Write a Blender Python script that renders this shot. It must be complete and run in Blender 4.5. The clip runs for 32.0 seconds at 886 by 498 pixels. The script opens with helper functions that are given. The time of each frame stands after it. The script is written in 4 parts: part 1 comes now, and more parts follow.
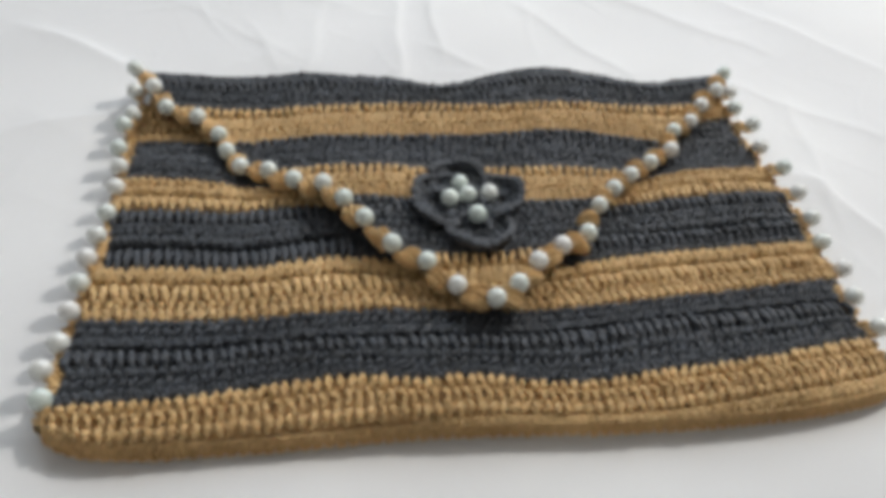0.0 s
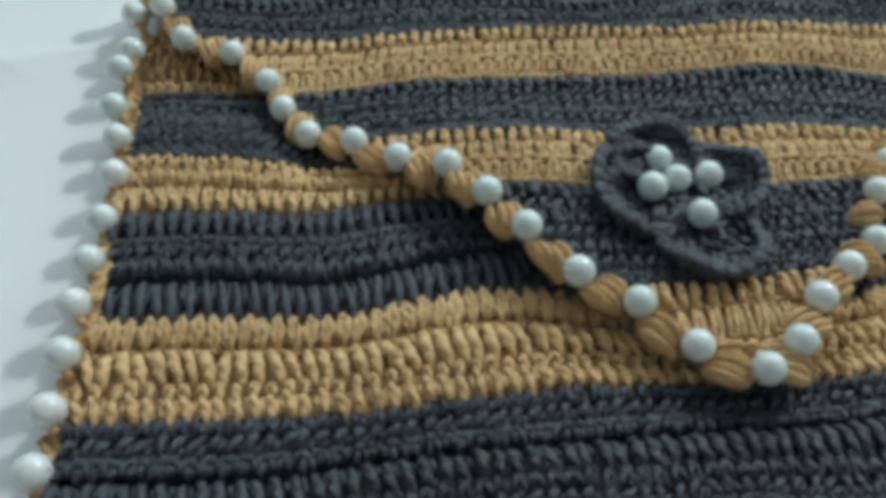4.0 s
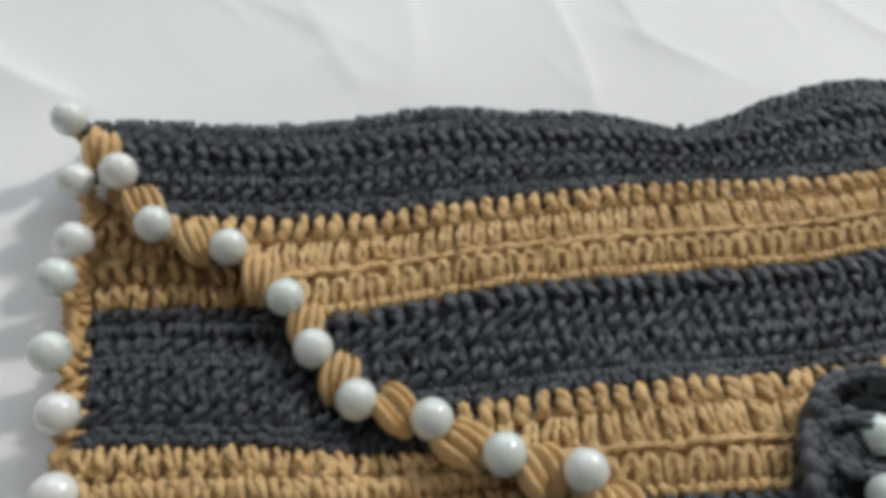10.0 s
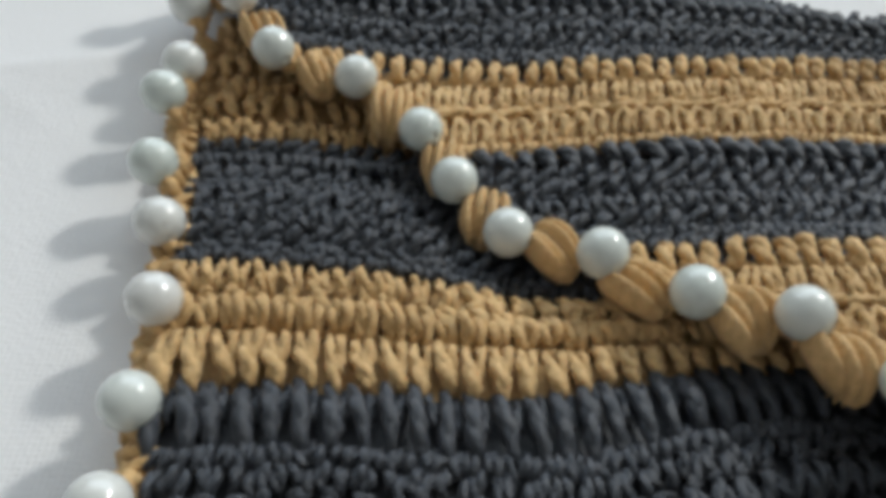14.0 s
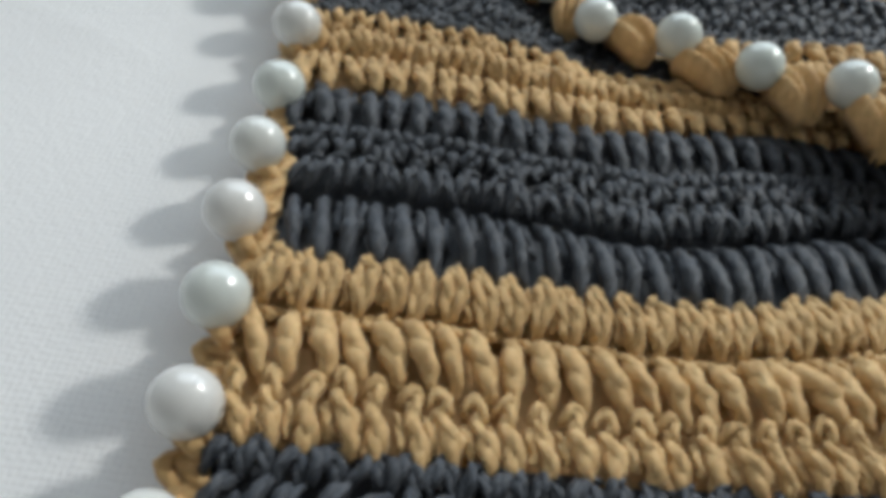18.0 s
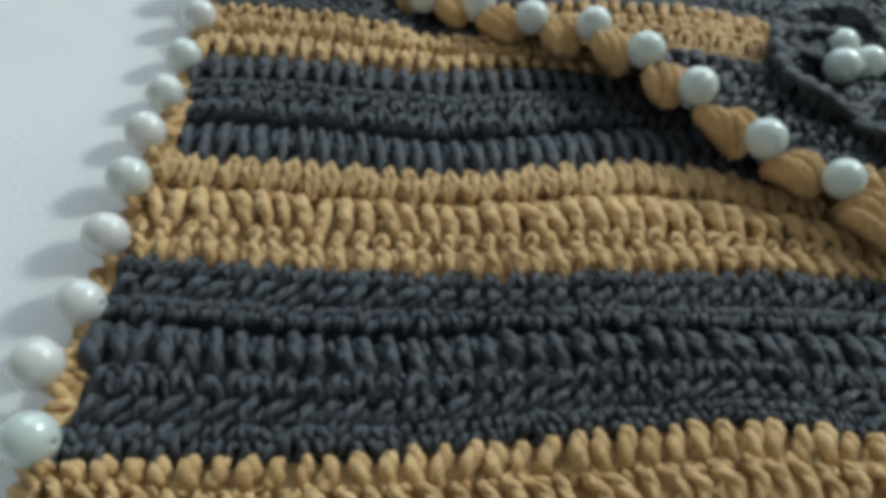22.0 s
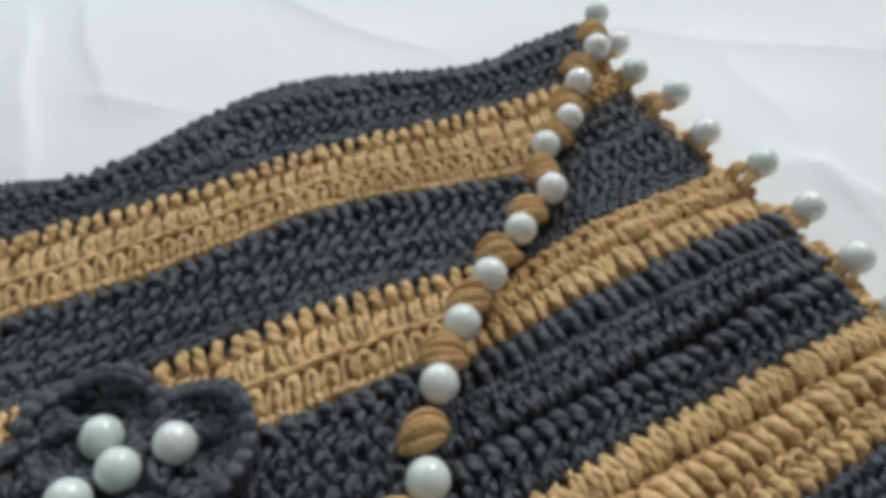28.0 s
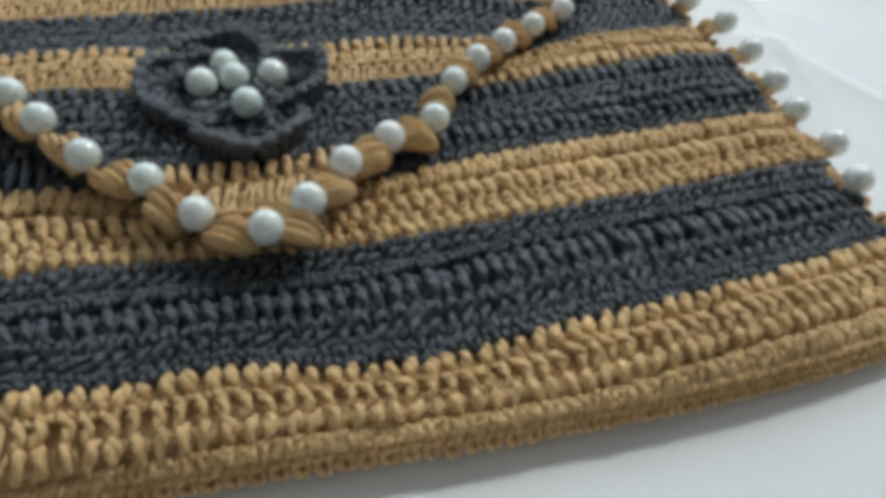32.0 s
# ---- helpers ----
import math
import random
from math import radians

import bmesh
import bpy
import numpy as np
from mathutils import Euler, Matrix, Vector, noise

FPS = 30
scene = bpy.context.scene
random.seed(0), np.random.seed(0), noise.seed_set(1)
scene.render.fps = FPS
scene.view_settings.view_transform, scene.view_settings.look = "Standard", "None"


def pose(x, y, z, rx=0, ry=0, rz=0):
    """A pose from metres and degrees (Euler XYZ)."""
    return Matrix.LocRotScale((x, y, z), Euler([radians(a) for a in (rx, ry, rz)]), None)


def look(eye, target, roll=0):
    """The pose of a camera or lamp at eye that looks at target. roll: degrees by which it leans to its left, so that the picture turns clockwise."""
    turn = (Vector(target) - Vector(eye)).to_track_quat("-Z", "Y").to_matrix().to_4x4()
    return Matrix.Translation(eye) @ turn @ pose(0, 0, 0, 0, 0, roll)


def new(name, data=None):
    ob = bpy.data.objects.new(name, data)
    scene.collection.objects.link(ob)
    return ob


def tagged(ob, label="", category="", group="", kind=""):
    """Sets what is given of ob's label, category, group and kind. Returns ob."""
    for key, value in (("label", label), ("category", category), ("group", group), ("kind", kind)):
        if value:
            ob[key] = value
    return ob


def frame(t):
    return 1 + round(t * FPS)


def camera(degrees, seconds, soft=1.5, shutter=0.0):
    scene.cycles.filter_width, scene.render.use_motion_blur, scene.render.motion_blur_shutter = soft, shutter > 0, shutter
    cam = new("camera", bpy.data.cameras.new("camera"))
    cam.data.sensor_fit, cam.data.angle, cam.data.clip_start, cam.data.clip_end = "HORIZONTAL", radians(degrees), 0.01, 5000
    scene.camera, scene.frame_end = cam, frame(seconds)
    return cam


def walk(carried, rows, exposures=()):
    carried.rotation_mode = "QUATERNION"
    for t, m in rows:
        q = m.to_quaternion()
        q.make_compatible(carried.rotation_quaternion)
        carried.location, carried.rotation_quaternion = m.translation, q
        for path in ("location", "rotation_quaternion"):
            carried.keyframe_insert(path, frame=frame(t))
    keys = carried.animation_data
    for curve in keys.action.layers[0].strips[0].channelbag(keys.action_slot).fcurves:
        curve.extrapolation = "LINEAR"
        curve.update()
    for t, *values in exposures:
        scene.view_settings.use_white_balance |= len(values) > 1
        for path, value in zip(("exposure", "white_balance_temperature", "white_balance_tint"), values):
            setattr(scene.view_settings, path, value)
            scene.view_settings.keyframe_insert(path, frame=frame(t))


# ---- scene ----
# The walk: seconds, the eye in metres, then yaw, pitch and roll in degrees.
cam = camera(60.0, 32.0, soft=5.6)
PATH = [
    (0, -0.0427, -0.2108, 0.2349, -6.47, -44.61, 6.32),
    (0.5, -0.0430, -0.1865, 0.2311, -7.88, -49.11, 5.81),
    (1, -0.0505, -0.1652, 0.2219, -7.33, -49.22, 5.01),
    (1.5, -0.0534, -0.1325, 0.2016, -6.11, -51.73, 3.01),
    (2, -0.0514, -0.1136, 0.1882, -5.92, -51.50, 2.03),
    (2.5, -0.0609, -0.1071, 0.1814, -6.48, -52.42, 3.54),
    (3, -0.0688, -0.1059, 0.1768, -5.06, -51.02, 3.35),
    (3.5, -0.0781, -0.1064, 0.1699, -5.89, -50.91, 5.06),
    (5.5, -0.0950, -0.0637, 0.1606, -10.27, -51.59, 7.30),
    (6, -0.0976, -0.0490, 0.1619, -10.80, -52.16, 7.60),
    (6.5, -0.1027, -0.0419, 0.1630, -11.47, -51.95, 7.83),
    (7, -0.1004, -0.0262, 0.1620, -12.66, -52.00, 9.02),
    (7.5, -0.0900, -0.0123, 0.1534, -13.62, -51.85, 8.63),
    (8, -0.0892, -0.0070, 0.1507, -16.12, -51.82, 10.41),
    (8.5, -0.0865, -0.0080, 0.1517, -13.93, -51.25, 8.28),
    (9, -0.0955, -0.0085, 0.1476, -15.35, -50.69, 10.56),
    (9.5, -0.1016, 0.0000, 0.1456, -14.68, -54.40, 10.24),
    (10, -0.1131, -0.0037, 0.1453, -14.97, -51.98, 11.54),
    (10.5, -0.1198, 0.0154, 0.1377, -15.72, -52.18, 12.96),
    (11, -0.1275, 0.0120, 0.1204, -13.62, -48.39, 10.22),
    (11.5, -0.1272, 0.0081, 0.1140, -11.00, -47.04, 8.74),
    (12, -0.1269, 0.0016, 0.1077, -10.33, -47.18, 9.35),
    (12.5, -0.1235, -0.0005, 0.1025, -9.04, -48.96, 8.55),
    (13, -0.1263, -0.0064, 0.1018, -10.22, -48.80, 9.97),
    (13.5, -0.1274, -0.0126, 0.1023, -9.72, -49.04, 9.89),
    (14, -0.1285, -0.0186, 0.1008, -8.90, -48.96, 10.16),
    (14.5, -0.1332, -0.0260, 0.0986, -8.85, -49.59, 11.74),
    (15, -0.1381, -0.0328, 0.0948, -8.70, -48.99, 12.44),
    (15.5, -0.1390, -0.0360, 0.0947, -7.69, -50.05, 12.90),
    (17.5, -0.1417, -0.0546, 0.0882, -7.73, -48.91, 15.29),
    (18, -0.1383, -0.0627, 0.0856, -7.19, -48.47, 14.63),
    (18.5, -0.1330, -0.0673, 0.0821, -7.25, -49.47, 14.05),
    (19, -0.1325, -0.0714, 0.0770, -6.13, -48.55, 12.21),
    (19.5, -0.1301, -0.0760, 0.0782, -4.19, -49.93, 10.47),
    (20, -0.1279, -0.0805, 0.0796, -3.26, -49.50, 8.54),
    (20.5, -0.1268, -0.0894, 0.0904, -4.17, -49.63, 10.46),
    (21, -0.1169, -0.1008, 0.1053, -3.10, -48.95, 7.83),
    (21.5, -0.1142, -0.1108, 0.1101, -3.63, -47.10, 8.87),
    (22, -0.1049, -0.1110, 0.1102, -3.94, -47.35, 8.02),
    (22.5, -0.0963, -0.0996, 0.1168, -6.60, -48.07, 7.21),
    (23, -0.0822, -0.0846, 0.1253, -7.25, -48.63, 5.38),
    (23.5, -0.0657, -0.0690, 0.1290, -9.14, -47.35, 4.24),
    (24, -0.0541, -0.0568, 0.1317, -10.66, -47.36, 3.56),
    (25, -0.0394, -0.0528, 0.1378, -11.57, -46.65, 1.84),
    (25.5, -0.0259, -0.0485, 0.1400, -12.75, -46.75, 0.62),
    (26, -0.0174, -0.0444, 0.1423, -13.86, -46.94, 0.35),
    (26.5, -0.0055, -0.0325, 0.1450, -15.36, -47.43, -0.15),
    (28.5, 0.0369, -0.0516, 0.1381, -16.98, -45.49, -2.85),
    (29, 0.0406, -0.0613, 0.1342, -16.90, -46.08, -1.79),
    (29.5, 0.0381, -0.0692, 0.1301, -16.56, -46.79, -0.13),
    (30, 0.0372, -0.0893, 0.1346, -16.26, -44.75, 0.36),
    (30.5, 0.0375, -0.1081, 0.1338, -15.97, -44.41, 1.81),
    (31, 0.0384, -0.1197, 0.1353, -15.63, -44.39, 2.98),
    (31.5, 0.0326, -0.1299, 0.1334, -15.49, -43.86, 4.20),
    (32, 0.0118, -0.1422, 0.1309, -12.81, -43.87, 4.80),
]
walk(cam, [(t, pose(x, y, z, 90 + pitch, 0, yaw) @ pose(0, 0, 0, 0, 0, roll)) for t, x, y, z, yaw, pitch, roll in PATH],
     exposures=[(0.0, -0.17, 6500, 10.0), (1.0, -0.24, 6465, 9.5), (2.0, -0.36, 5850, -1.0), (3.0, -0.33, 5720, -3.5), (6.0, -0.22, 6080, 4.0), (7.0, -0.23, 6465, 9.5), (8.0, -0.20, 6500, 10.0), (9.0, -0.29, 6480, 9.0), (11.0, -0.24, 6470, 9.0), (13.0, -0.34, 6220, 6.0),
                (14.0, -0.22, 6300, 7.0), (15.0, -0.29, 6330, 7.5), (18.0, -0.22, 6230, 6.0), (20.0, -0.27, 6230, 6.0), (21.0, -0.23, 6200, 5.5), (22.0, -0.30, 5900, -1.0), (24.0, -0.28, 5780, -1.5), (26.0, -0.26, 6225, 6.5), (29.0, -0.25, 6220, 6.0), (30.0, -0.22, 6115, 4.5), (31.0, -0.20, 6060, 4.0), (32.0, -0.23, 6010, 3.5)])

# ---- light ----
world = bpy.data.worlds.new("daylight")
scene.world = world
world.use_nodes = True
wn = world.node_tree
sky = wn.nodes.new("ShaderNodeTexSky")
sky.sky_type, sky.sun_disc = "NISHITA", False
sky.sun_elevation, sky.sun_rotation = radians(40), radians(85)
wn.links.new(sky.outputs[0], wn.nodes["Background"].inputs[0])
wn.nodes["Background"].inputs[1].default_value = 0.10


def window_light(name, eye, target, wide, tall, watts, colour):
    """The light of one unseen window: an area lamp in its opening."""
    lamp = new(name, bpy.data.lights.new(name, "AREA"))
    lamp.data.shape, lamp.data.size, lamp.data.size_y = "RECTANGLE", wide, tall
    lamp.data.energy, lamp.data.color = watts, colour
    lamp.matrix_world = look(eye, target)


# Both openings are unseen; the east one is placed by the shadows' direction.
EAST_WINDOW, ADDED_NORTH_WINDOW = (1.28, 1.07, 1.51), (0.0, 1.21, 1.00)
window_light("east_daylight", EAST_WINDOW, (0, 0, 0), 0.20, 0.20, 28.3, (1.0, 0.965, 0.92))
# Added broad bluish fill, in place of the ambient skylight.
window_light("north_fill", ADDED_NORTH_WINDOW, (0, 0, 0), 1.80, 0.96, 15.5, (0.87, 0.935, 1.0))


# ---- materials ----
def mat(name):
    m = bpy.data.materials.new(name)
    m.use_nodes = True
    t = m.node_tree
    return m, t, t.nodes["Principled BSDF"]


def node(t, kind, **inputs):
    n = t.nodes.new(kind)
    for k, v in inputs.items():
        n.inputs[k].default_value = v
    return n


def yarn(name, low, high, rough, gloss, sheen):
    m, t, b = mat(name)
    tex = node(t, "ShaderNodeTexCoord")
    fine = node(t, "ShaderNodeTexNoise", Scale=900.0, Detail=3.0)
    broad = node(t, "ShaderNodeTexNoise", Scale=40.0, Detail=2.0)
    isle = node(t, "ShaderNodeNewGeometry")
    t.links.new(tex.outputs["Object"], fine.inputs["Vector"])
    t.links.new(tex.outputs["Object"], broad.inputs["Vector"])
    add = node(t, "ShaderNodeMath")
    add.operation = "ADD"
    t.links.new(fine.outputs[0], add.inputs[0])
    t.links.new(broad.outputs[0], add.inputs[1])
    add2 = node(t, "ShaderNodeMath")
    add2.operation = "MULTIPLY_ADD"
    add2.inputs[1].default_value = 0.35
    t.links.new(isle.outputs["Random Per Island"], add2.inputs[0])
    t.links.new(add.outputs[0], add2.inputs[2])
    ramp = node(t, "ShaderNodeValToRGB")
    ramp.color_ramp.elements[0].position, ramp.color_ramp.elements[0].color = 0.75, (*low, 1)
    ramp.color_ramp.elements[1].position, ramp.color_ramp.elements[1].color = 1.55, (*high, 1)
    half = node(t, "ShaderNodeMath")
    half.operation = "MULTIPLY"
    half.inputs[1].default_value = 0.62
    t.links.new(add2.outputs[0], half.inputs[0])
    ramp.color_ramp.elements[0].position, ramp.color_ramp.elements[1].position = 0.45, 0.95
    t.links.new(half.outputs[0], ramp.inputs[0])
    t.links.new(ramp.outputs[0], b.inputs["Base Color"])
    b.inputs["Roughness"].default_value = rough
    b.inputs["Specular IOR Level"].default_value = gloss
    b.inputs["Sheen Weight"].default_value = sheen
    b.inputs["Subsurface Weight"].default_value = 0.2
    b.inputs["Subsurface Radius"].default_value = (1.0, 0.7, 0.45)
    b.inputs["Subsurface Scale"].default_value = 0.0007
    b.inputs["Sheen Roughness"].default_value = 0.5
    # the twist of the plies along each strand, and loose fibres
    wave = node(t, "ShaderNodeTexWave", Scale=0.26, Distortion=1.0, Detail=2.0)
    wave.wave_type, wave.bands_direction = "BANDS", "DIAGONAL"
    t.links.new(tex.outputs["UV"], wave.inputs["Vector"])
    fibre = node(t, "ShaderNodeTexNoise", Scale=2600.0, Detail=4.0, Roughness=0.7)
    t.links.new(tex.outputs["Object"], fibre.inputs["Vector"])
    mixh = node(t, "ShaderNodeMath")
    mixh.operation = "MULTIPLY_ADD"
    mixh.inputs[1].default_value = 0.9
    t.links.new(fibre.outputs[0], mixh.inputs[0])
    t.links.new(wave.outputs["Fac"], mixh.inputs[2])
    bump = node(t, "ShaderNodeBump", Strength=0.50, Distance=0.0003)
    t.links.new(mixh.outputs[0], bump.inputs["Height"])
    t.links.new(bump.outputs[0], b.inputs["Normal"])
    return m


DARK = yarn("charcoal_yarn", (0.0135, 0.0168, 0.0238), (0.0405, 0.0495, 0.065), 0.58, 0.78, 0.07)
BEIGE = yarn("sand_yarn", (0.45, 0.278, 0.110), (0.77, 0.52, 0.248), 0.65, 0.35, 0.10)

PEARL, pt_, pb_ = mat("pearl")
pb_.inputs["Base Color"].default_value = (0.70, 0.72, 0.68, 1)
pb_.inputs["Roughness"].default_value = 0.25
pb_.inputs["Coat Weight"].default_value = 0.9
pb_.inputs["Coat IOR"].default_value = 1.6
pb_.inputs["Coat Roughness"].default_value = 0.07
pn_ = node(pt_, "ShaderNodeObjectInfo")
pr_ = node(pt_, "ShaderNodeValToRGB")
pr_.color_ramp.elements[0].color, pr_.color_ramp.elements[1].color = (0.62, 0.70, 0.645, 1), (0.77, 0.76, 0.73, 1)
pt_.links.new(pn_.outputs["Random"], pr_.inputs[0])
pt_.links.new(pr_.outputs[0], pb_.inputs["Base Color"])

CLOTH, ct_, cb_ = mat("white_cotton")
cb_.inputs["Roughness"].default_value = 0.9
cb_.inputs["Sheen Weight"].default_value = 0.15
tc_ = node(ct_, "ShaderNodeTexCoord")
n1 = node(ct_, "ShaderNodeTexNoise", Scale=160.0, Detail=4.0)
n2 = node(ct_, "ShaderNodeTexNoise", Scale=6.0, Detail=3.0)
n3 = node(ct_, "ShaderNodeTexNoise", Scale=1300.0, Detail=2.0)
w1 = node(ct_, "ShaderNodeTexWave", Scale=370.0, Distortion=0.8, Detail=2.0)
w2 = node(ct_, "ShaderNodeTexWave", Scale=350.0, Distortion=0.8, Detail=2.0)
w2.bands_direction = "Y"
for n in (n1, n2, n3, w1, w2):
    ct_.links.new(tc_.outputs["Object"], n.inputs["Vector"])
wm2 = node(ct_, "ShaderNodeMath")
wm2.operation = "ADD"
ct_.links.new(n3.outputs[0], wm2.inputs[0])
ct_.links.new(n1.outputs[0], wm2.inputs[1])
wm3 = node(ct_, "ShaderNodeMath")
wm3.operation = "ADD"
ct_.links.new(w1.outputs["Fac"], wm3.inputs[0])
ct_.links.new(w2.outputs["Fac"], wm3.inputs[1])
wm4 = node(ct_, "ShaderNodeMath")
wm4.operation = "MULTIPLY_ADD"
wm4.inputs[1].default_value = 0.18
ct_.links.new(wm3.outputs[0], wm4.inputs[0])
ct_.links.new(wm2.outputs[0], wm4.inputs[2])
cbump = node(ct_, "ShaderNodeBump", Strength=0.45, Distance=0.0003)
ct_.links.new(wm4.outputs[0], cbump.inputs["Height"])
ct_.links.new(cbump.outputs[0], cb_.inputs["Normal"])
cr_ = node(ct_, "ShaderNodeValToRGB")
cr_.color_ramp.elements[0].position, cr_.color_ramp.elements[0].color = 0.3, (0.74, 0.74, 0.742, 1)
cr_.color_ramp.elements[1].position, cr_.color_ramp.elements[1].color = 0.7, (0.82, 0.82, 0.812, 1)
ct_.links.new(n2.outputs[0], cr_.inputs[0])
ct_.links.new(cr_.outputs[0], cb_.inputs["Base Color"])


# ---- mesh helpers ----
def mesh_of(name, verts, faces, materials, uv=None, picks=None, smooth=True):
    me = bpy.data.meshes.new(name)
    me.from_pydata(np.asarray(verts, float).tolist(), [], np.asarray(faces).tolist() if isinstance(faces, np.ndarray) else faces)
    for m in materials:
        me.materials.append(m)
    if picks is not None:
        me.polygons.foreach_set("material_index", np.asarray(picks, np.int32))
    if smooth:
        me.polygons.foreach_set("use_smooth", np.ones(len(me.polygons), bool))
    if uv is not None:
        layer = me.uv_layers.new(name="UVMap")
        index = np.empty(len(me.loops), np.int32)
        me.loops.foreach_get("vertex_index", index)
        layer.data.foreach_set("uv", np.asarray(uv, np.float32)[index].ravel())
    me.update()
    return me


def child(name, me, parent, label=""):
    ob = new(name, me)
    ob.parent = parent
    return tagged(ob, label)


def smooth_curve(xs, ys):
    """A smooth curve through control places, as a function of x in metres; the controls are in millimetres."""
    xs, ys = np.array(xs, float) / 1000, np.array(ys, float) / 1000
    fine = np.linspace(xs[0] - 0.03, xs[-1] + 0.03, 400)
    line = np.interp(fine, xs, ys)
    k = np.exp(-0.5 * (np.arange(-30, 31) * (fine[1] - fine[0]) / 0.006) ** 2)
    pad = np.pad(line, 30, mode="edge")
    line = np.convolve(pad, k / k.sum(), mode="valid")
    return lambda x: np.interp(x, fine, line)


# ---- the bag's lines, in millimetres ----
XS = (-160, -120, -80, -40, 0, 40, 80, 120, 160)
body_lines = {
    "back": smooth_curve(XS, (126, 128, 132, 132, 132, 140, 142, 142, 146)),
    "beige0": smooth_curve(XS, (88, 87, 86, 88, 92, 97, 104, 119, 129)),
    "dark1": smooth_curve((-155, -136, -120, -102, -80, 0, 60, 96, 110, 126, 145, 165), (55.5, 54.5, 53, 52, 51, 54, 62, 74, 76.5, 79, 83, 87)),
    "beige1": smooth_curve((-155, -136, -123, -110, -100, -88, -77, -40, 0, 40, 68, 84, 107, 132, 148, 165), (34, 35, 33.8, 33.1, 34, 37.5, 40, 40.5, 40.5, 43.5, 48.5, 52.5, 57, 61.5, 63.5, 66.5)),
    "groove2": smooth_curve((-155, -131, -115, -99, -88, -78, -60, -40, 0, 40, 62, 82, 103, 126, 165), (11.2, 13.2, 11.7, 9.9, 12.7, 16.7, 21.7, 21.7, 20.7, 23.2, 27.7, 30.7, 34.2, 38.7, 44.7)),
    "dark2": smooth_curve((-152, -125, -110, -94, -80, -62, -45, -25, 0, 27, 53, 83, 114, 147, 165), (0, 1, -0.3, -0.5, 3.5, 8.5, 7.5, 3, 2, 4.5, 12, 18.5, 23, 28, 31)),
    "beige2": smooth_curve((-153, -120, -92, -72, -39, 18, 50, 78, 105, 138, 165), (-25.8, -25.1, -25, -22.6, -18.8, -17.1, -12.8, -7.3, -2.3, 4.2, 9.2)),
    "groove3": smooth_curve((-160, -136, -122, -107, -85, -40, 0, 15, 37, 61, 87, 132, 165), (-39, -39, -39.3, -38.5, -35.8, -32, -29, -28, -25.5, -20.5, -16, -8.5, -4)),
    "dark3": smooth_curve((-160, -146, -112, -72, -48, -36, -28, -18, -8, 0, 8, 33, 46, 62, 93, 138, 160), (-65, -63, -60.5, -53.5, -49.5, -51.5, -52.8, -50, -47.5, -49, -50.2, -50.5, -48, -44.5, -40.5, -29.3, -24)),
    "front": smooth_curve((-162, -156, -150, -142, -132, -120, -80, -40, 0, 40, 80, 120, 148, 156, 164), (-63, -67, -73, -76.5, -77.5, -77.2, -74, -69, -66, -65, -61.5, -55.5, -49, -44.5, -38)),
}
seam_rise = smooth_curve((-160, -121, -70, -21, 14, 59, 100, 136, 160), (0.8, 0.8, 1.8, 1.8, 2.4, 2.4, 4.4, 5.0, 5.0))
body_lines["seam"] = lambda x: body_lines["front"](x) + seam_rise(x)
flap_lines = {
    "fold": smooth_curve((-168, -150, -135, -120, -105, -90, -75, -60, -45, -30, -15, 0, 15, 30, 45, 60, 75, 90, 105, 120, 145),
                         (142, 144, 142.5, 143, 146, 149.5, 151.5, 149.5, 151, 147.5, 143.5, 150.5, 158, 163.5, 166.5, 164.5, 160, 156.5, 155, 161.5, 168)),
    "dark_a": smooth_curve(XS, (106, 106, 109.4, 114.7, 117, 121, 123, 125, 127)),
    "beige_a": smooth_curve(XS, (79, 80, 85.5, 88.5, 91, 99, 97, 95, 95)),
    "dark_b": smooth_curve(XS, (57.5, 57.5, 58.5, 60.5, 64.5, 68.5, 68.5, 68.5, 68.5)),
    "beige_b": smooth_curve(XS, (37, 37, 37, 37, 39, 44, 49, 50, 50)),
    "dark_c": smooth_curve(XS, (1.5, 1.5, 2.5, 3.5, 6.5, 13.5, 16.5, 16.5, 16.5)),
    "beige_c": smooth_curve(XS, (-25, -25, -25, -25, -25, -22, -22, -22, -22)),
}
flap_fold = flap_lines["fold"]
flap_lines["fold"] = lambda x: flap_fold(x) - 0.0052
# pearls, in millimetres
FLAP_PEARLS = [
    (-168.3, 130.5, 16.9), (-155.2, 113.7, 18.0), (-147.5, 102.4, 14.2), (-131.9, 96.9, 13.3), (-120.0, 84.4, 12.8), (-114.4, 72.5, 12.5),
    (-106.4, 60.9, 13.3), (-93.1, 54.7, 16.8), (-81.2, 46.6, 19.0), (-68.1, 41.8, 21.7), (-58.7, 30.0, 23.9), (-49.8, 18.6, 23.9),
    (-38.5, 5.8, 22.4), (-24.6, -1.6, 20.4), (-13.3, -13.2, 19.7), (1.3, -19.4, 20.0), (10.4, -13.1, 21.5), (19.4, -1.0, 21.9),
    (30.5, 8.7, 21.3), (43.5, 19.2, 18.8), (51.8, 37.8, 18.0), (61.2, 51.0, 17.0), (71.7, 62.6, 15.7), (84.3, 74.9, 14.1),
    (97.2, 85.6, 14.0), (103.0, 102.3, 13.5), (113.5, 110.0, 14.3), (121.4, 121.2, 17.1), (131.3, 130.5, 20.7), (145.3, 157.0, 15.0),
]
